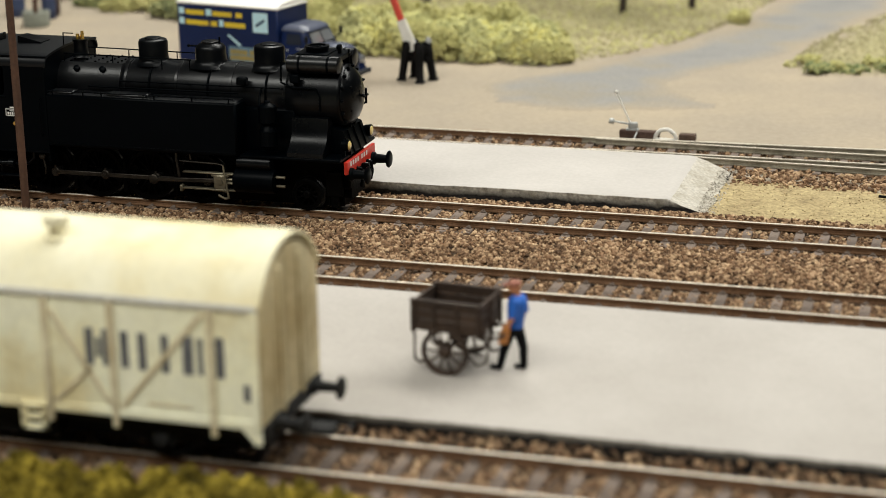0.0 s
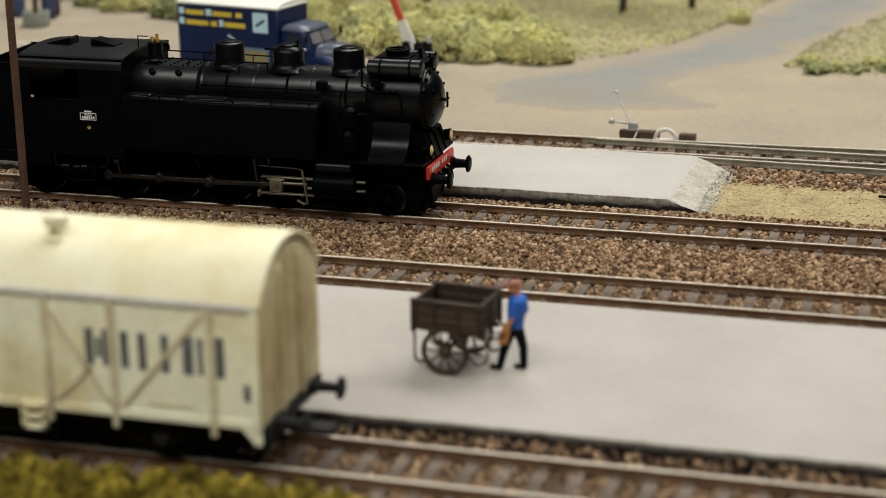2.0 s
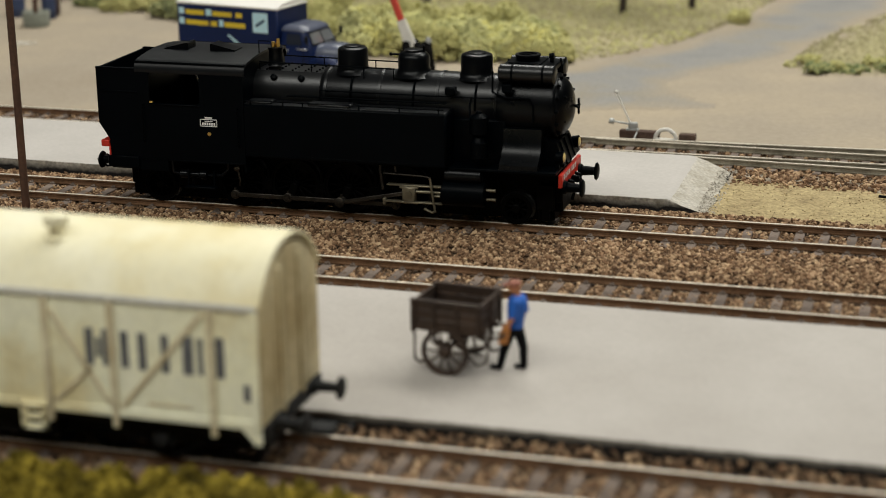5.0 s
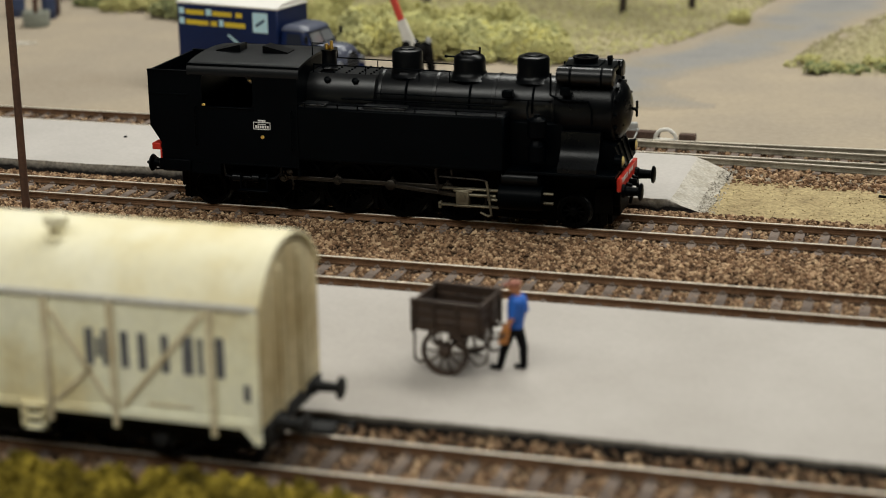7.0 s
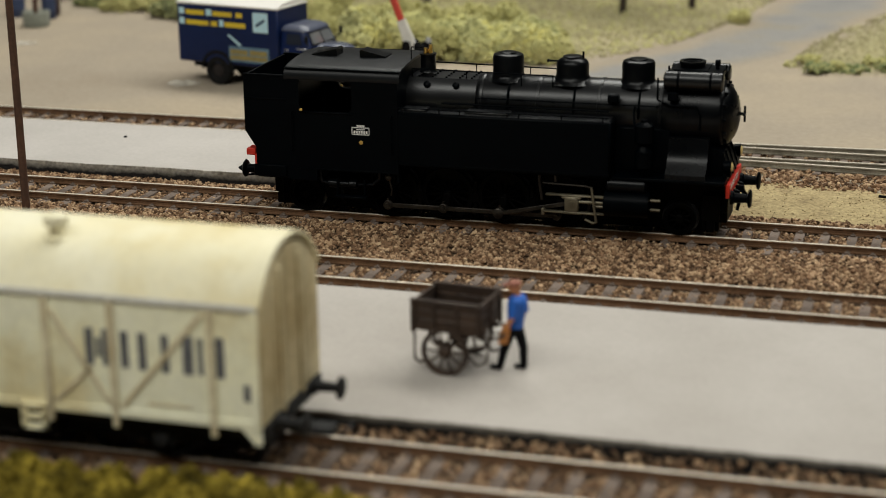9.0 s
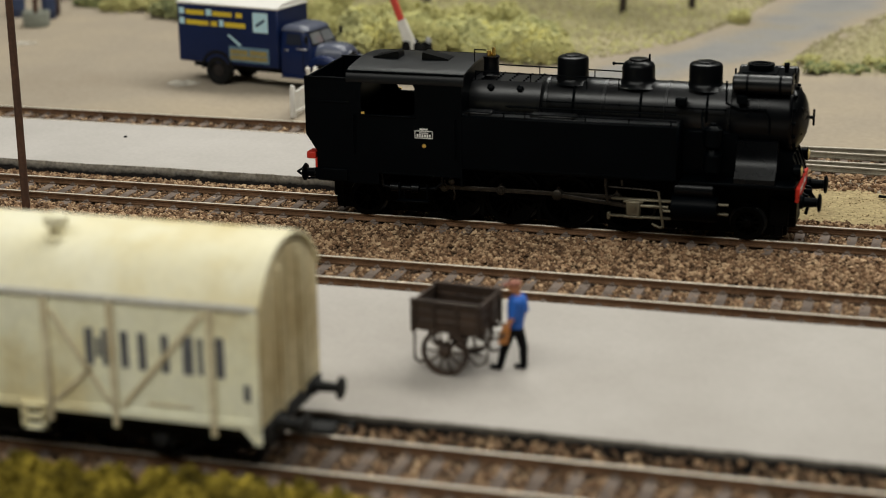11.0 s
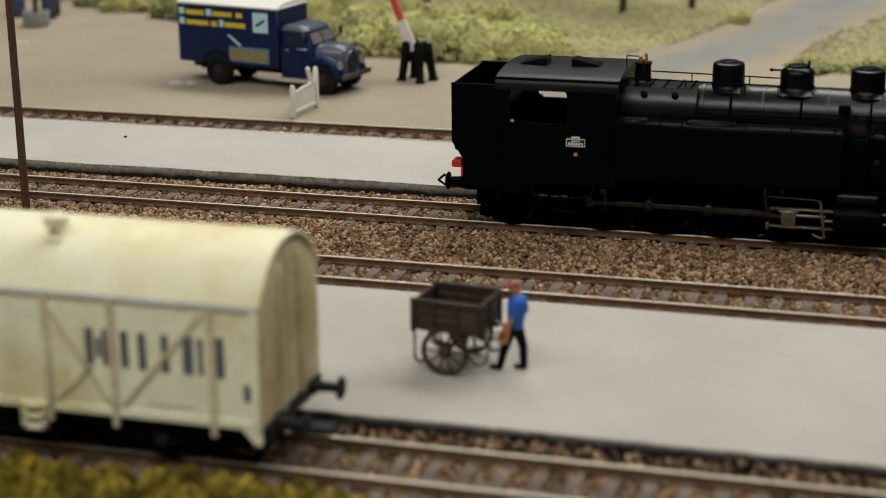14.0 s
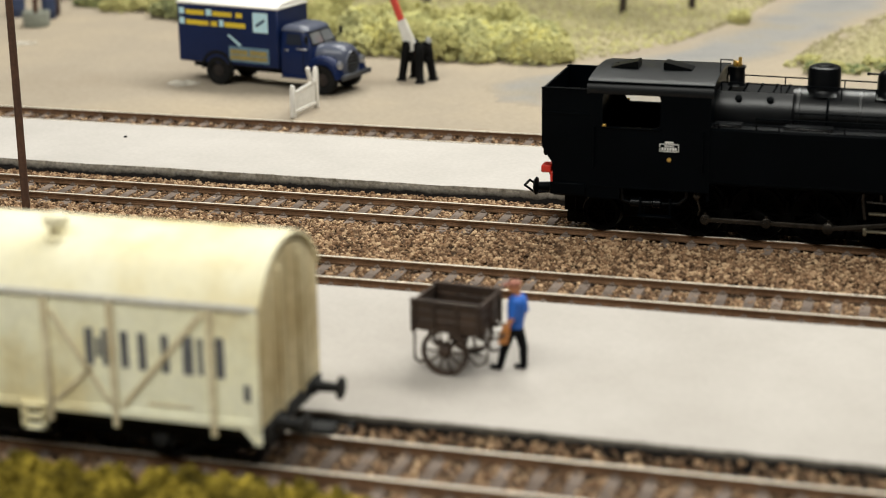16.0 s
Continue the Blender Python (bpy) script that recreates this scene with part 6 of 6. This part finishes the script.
def clump_points(blobs, n, rng):
    """Points near the skins of overlapping ellipsoids (x, y, z, rx, ry, rz), upper halves favoured."""
    vol = np.array([b[3] * b[4] * b[5] for b in blobs]) ** 0.67
    pick = rng.choice(len(blobs), n, p=vol / vol.sum())
    b = np.array(blobs)[pick]
    d = rng.normal(size=(n, 3))
    d /= np.linalg.norm(d, axis=1)[:, None]
    d[:, 2] = np.where(d[:, 2] < -0.25, -d[:, 2], d[:, 2])
    rough = np.array([0.16 * noise.noise(Vector(q * 2.4 + float(k % 17))) for q, k in zip(d, pick)])
    rad = rng.uniform(0.80, 1.02, n) + rough + rng.uniform(-0.12, 0.08, n)
    return b[:, :3] + d * b[:, 3:6] * rad[:, None]


def bush(x, y, w, d, h, n, size, material, label, seed, name="bush", z=-2.4, group="bushes behind the yard", lumps=7, lump=1.0):
    rng = np.random.default_rng(seed)
    blobs = []
    for _ in range(lumps):
        f = rng.uniform(0.35, 0.62)
        ox, oy = rng.uniform(-0.5, 0.5) * w, rng.uniform(-0.5, 0.5) * d
        blobs.append((x + ox, y + oy, z + h * rng.uniform(0.12, 0.42), w * f * 0.62 * lump, d * f * 0.62 * lump, h * rng.uniform(0.42, 0.6) * lump ** 0.5))
    pos = clump_points(blobs, n, rng)
    pos = pos[pos[:, 2] > z - 0.4]
    ob = stones(name, pos, rng.uniform(0.6, 1.25, len(pos)) * size, material, label, "bush", seed, 0.85)
    ob["kind"] = "thing"
    del ob["kind"]
    return tagged(ob, group=group)


LUSH = "rounded yellow-green foam bush on the meadow edge"
DULL = "low olive foam bush at the edge of the sand"
for x, y, w, d, h, m, lab in ((-246, 246, 30, 24, 20, M_BUSH, LUSH), (-222, 242, 28, 22, 18, M_OLIVE, DULL), (-206, 248, 26, 22, 19, M_BUSH, LUSH),
                              (-190, 240, 26, 20, 17, M_BUSH, LUSH), (-176, 246, 26, 22, 19, M_BUSH, LUSH), (-165, 238, 13, 12, 12, M_OLIVE, DULL),
                              (-240, 272, 34, 24, 20, M_OLIVE, DULL), (-206, 285, 34, 24, 18, M_OLIVE, DULL), (-272, 272, 30, 22, 18, M_OLIVE, DULL),
                              (-180, 276, 30, 20, 14, M_OLIVE, DULL)):
    bush(x, y, w, d, h, 4600, 0.85, m, lab, int(abs(x) * 3 + y), group="bushes behind the yard")
for x, y, w, d, h, m in ((-452, 372, 40, 26, 14, M_TEAL), (-420, 340, 36, 20, 12, M_TEAL), (-392, 332, 34, 20, 12, M_OLIVE), (-362, 312, 32, 20, 12, M_DARKGREEN),
                         (-335, 312, 30, 22, 14, M_DARKGREEN), (-310, 330, 34, 24, 16, M_OLIVE)):
    bush(x, y, w, d, h, 2600, 1.1, m, "low green foam hedge along the edge of the yard", int(abs(x) + y * 2), "hedge_bush", group="hedge along the yard")
rng_shrub = random.Random(5)
for k in range(11):
    x, y = -66 + 4.6 * k + rng_shrub.uniform(-2, 2), 244 + rng_shrub.uniform(-4, 16) + 0.5 * k
    bush(x, y, rng_shrub.uniform(6, 11), rng_shrub.uniform(5, 8), rng_shrub.uniform(3, 5.5), 150, 0.85, M_TEAL if k % 3 else M_OLIVE,
         "low sparse green foam shrub on the verge", 400 + k, "shrub", group="shrubs on the verge")
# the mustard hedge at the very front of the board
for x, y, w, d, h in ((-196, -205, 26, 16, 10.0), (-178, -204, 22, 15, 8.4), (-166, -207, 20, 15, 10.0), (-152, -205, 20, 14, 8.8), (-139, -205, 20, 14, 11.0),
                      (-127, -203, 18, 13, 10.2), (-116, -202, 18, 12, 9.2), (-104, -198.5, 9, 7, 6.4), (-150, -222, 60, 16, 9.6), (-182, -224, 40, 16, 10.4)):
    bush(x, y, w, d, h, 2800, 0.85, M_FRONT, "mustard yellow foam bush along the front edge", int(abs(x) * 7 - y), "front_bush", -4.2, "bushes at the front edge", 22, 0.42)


def tufts(name, poly, n, size, material, label, seed, lift):
    rng = np.random.default_rng(seed)
    xs, ys = [p[0] for p in poly], [p[1] for p in poly]
    pts = []
    while len(pts) < n:
        x, y = rng.uniform(min(xs), max(xs)), rng.uniform(min(ys), max(ys))
        if inside(x, y, poly) and noise.noise(Vector((x * 0.04, y * 0.04, seed))) > rng.uniform(-0.7, 0.35):
            pts.append((x, y, lift(x, y)))
    return stones(name, np.array(pts), rng.uniform(0.5, 1.2, n) * size, material, label, "grass", seed, 0.9)


MEADOW = [(-92, 440), (-109, 345), (-126, 291), (-146, 259), (-162, 240), (-250, 242), (-288, 285), (-325, 375), (-340, 440)]
tufts("meadow_grass", MEADOW, 9000, 1.0, M_STRAW, "dry straw and green flock on the meadow", 21, meadow_height)
tufts("meadow_grass", MEADOW, 2000, 1.1, M_OLIVE, "olive green flock tufts on the meadow", 22, meadow_height)
tufts("verge_grass", [(-30, 430), (-42, 379), (-56, 338), (-66, 302), (-70, 262), (-62, 242), (-10, 246), (50, 300), (50, 430)], 4000, 1.0, M_STRAW,
      "dry straw flock on the verge", 23, meadow_height)
tufts("sand_scatter", [(-70, 20), (-70, 66), (-48, 63), (-22, 58), (20, 52), (20, 20)], 520, 0.30, M_GRIT, "fine straw-coloured scatter on the sandy patch", 24,
      lambda x, y: -2.3 + 0.35 * noise.noise(Vector((x * 0.15, y * 0.15, 4))))


def tree(x, y, h, lean, seed):
    rng = np.random.default_rng(seed)
    t = thing("tree", "slender dark-trunked model tree on the meadow", "tree", "trees on the meadow", at=(x, y, -2.6))
    top = Vector((lean, 0.0, h))
    g = Geo().lathe((0, 0, 0), top, [(0, 2.2), (2, 1.7), (h * 0.5, 1.2), (h, 0.3)], 10)
    blobs = []
    for k in range(9):
        f = 0.42 + 0.06 * k
        a = 2.4 * k
        p = top * f
        q = p + Vector((math.cos(a), math.sin(a), 0.55)) * h * 0.22 * (1.25 - f)
        g.tube(p, q, 0.6, 6, 0.2)
        blobs.append((q.x, q.y, q.z, h * 0.13, h * 0.13, h * 0.10))
    part("trunk", g, M_BARK, t)
    pos = clump_points(blobs, 800, rng)
    crown = stones("crown", pos, rng.uniform(0.6, 1.3, len(pos)) * 1.1, M_OLIVE, "airy olive green crown", "", seed, 0.7)
    del crown["kind"]
    crown.parent = t


for x, y, h, lean, seed in ((-162, 366, 95, 3, 31), (-131, 384, 90, -3, 32), (-205, 405, 100, 2, 33), (-262, 372, 92, -2, 34)):
    tree(x, y, h, lean, seed)
bush(-103, 352, 8, 8, 8, 350, 1.0, M_OLIVE, "small olive green foam bush beside the road", 77, group="bushes behind the yard")


# ---- what moves ----
RUN = [(0.0, -273.8), (0.5, -266.0), (1.0, -260.4), (1.5, -254.1), (2.0, -249.1), (2.5, -244.1), (3.0, -241.0), (3.5, -235.2),
       (4.0, -225.8), (4.5, -217.2), (5.0, -210.5), (5.5, -205.0), (6.0, -200.5), (6.5, -197.1), (7.0, -193.9), (7.5, -188.8),
       (8.0, -179.0), (8.5, -170.5), (9.0, -163.9), (9.5, -158.1), (10.0, -153.0), (10.5, -149.0), (11.0, -145.2),
       (11.5, -139.1), (12.0, -129.8), (12.5, -120.8), (13.0, -113.8), (13.5, -107.6), (14.0, -101.7), (14.5, -97.9),
       (15.0, -93.7), (15.5, -84.7), (16.0, -75.9)]


def run_at(t):
    """The locomotive's place along the line at t, through RUN by cubic pieces."""
    i = min(max(int(t / 0.5), 0), len(RUN) - 2)
    p = [RUN[min(max(k, 0), len(RUN) - 1)][1] for k in (i - 1, i, i + 1, i + 2)]
    u = (t - RUN[i][0]) / 0.5
    m0, m1 = (p[2] - p[0]) / 2, (p[3] - p[1]) / 2
    return ((2 * u ** 3 - 3 * u ** 2 + 1) * p[1] + (u ** 3 - 2 * u ** 2 + u) * m0
            + (-2 * u ** 3 + 3 * u ** 2) * p[2] + (u ** 3 - u ** 2) * m1)


def motions():
    walk(loco, [(t, pose(s * MM, 0, 0)) for t, s in RUN])
    times = [k / 10 for k in range(161)]
    turn = {t: (run_at(t) + 176.8) / DRIVER_R for t in times}
    for w, x, y, r, s in WHEELS:
        rows = []
        for t in times:
            a = math.degrees(turn[t] * DRIVER_R / r)
            rows.append((t, pose(x * MM, y * MM, r * MM, 0, a, 0) @ pose(0, 0, 0, 0, 0, 0 if s < 0 else 180)))
        walk(w, rows)
    rods, cons, heads = [], [], []
    for t in times:
        px, pz = CRANK * math.cos(turn[t]), -CRANK * math.sin(turn[t])
        rods.append((t, pose(px * MM, 0, (DRIVER_R + pz) * MM)))
        n = 61.45 - DRIVER_X[2]
        hx = DRIVER_X[2] + px + math.sqrt(n * n - (DRIVER_R + pz - 8.6) ** 2)
        tilt = math.degrees(math.asin((DRIVER_R + pz - 8.6) / n))
        cons.append((t, pose((DRIVER_X[2] + px) * MM, -13.8 * MM, (DRIVER_R + pz) * MM, 0, tilt, 0)))
        heads.append((t, pose(hx * MM, -14.4 * MM, 8.6 * MM)))
    walk(COUPLING, rods)
    walk(CONNECTING, cons)
    walk(CROSSHEAD, heads)


motions()
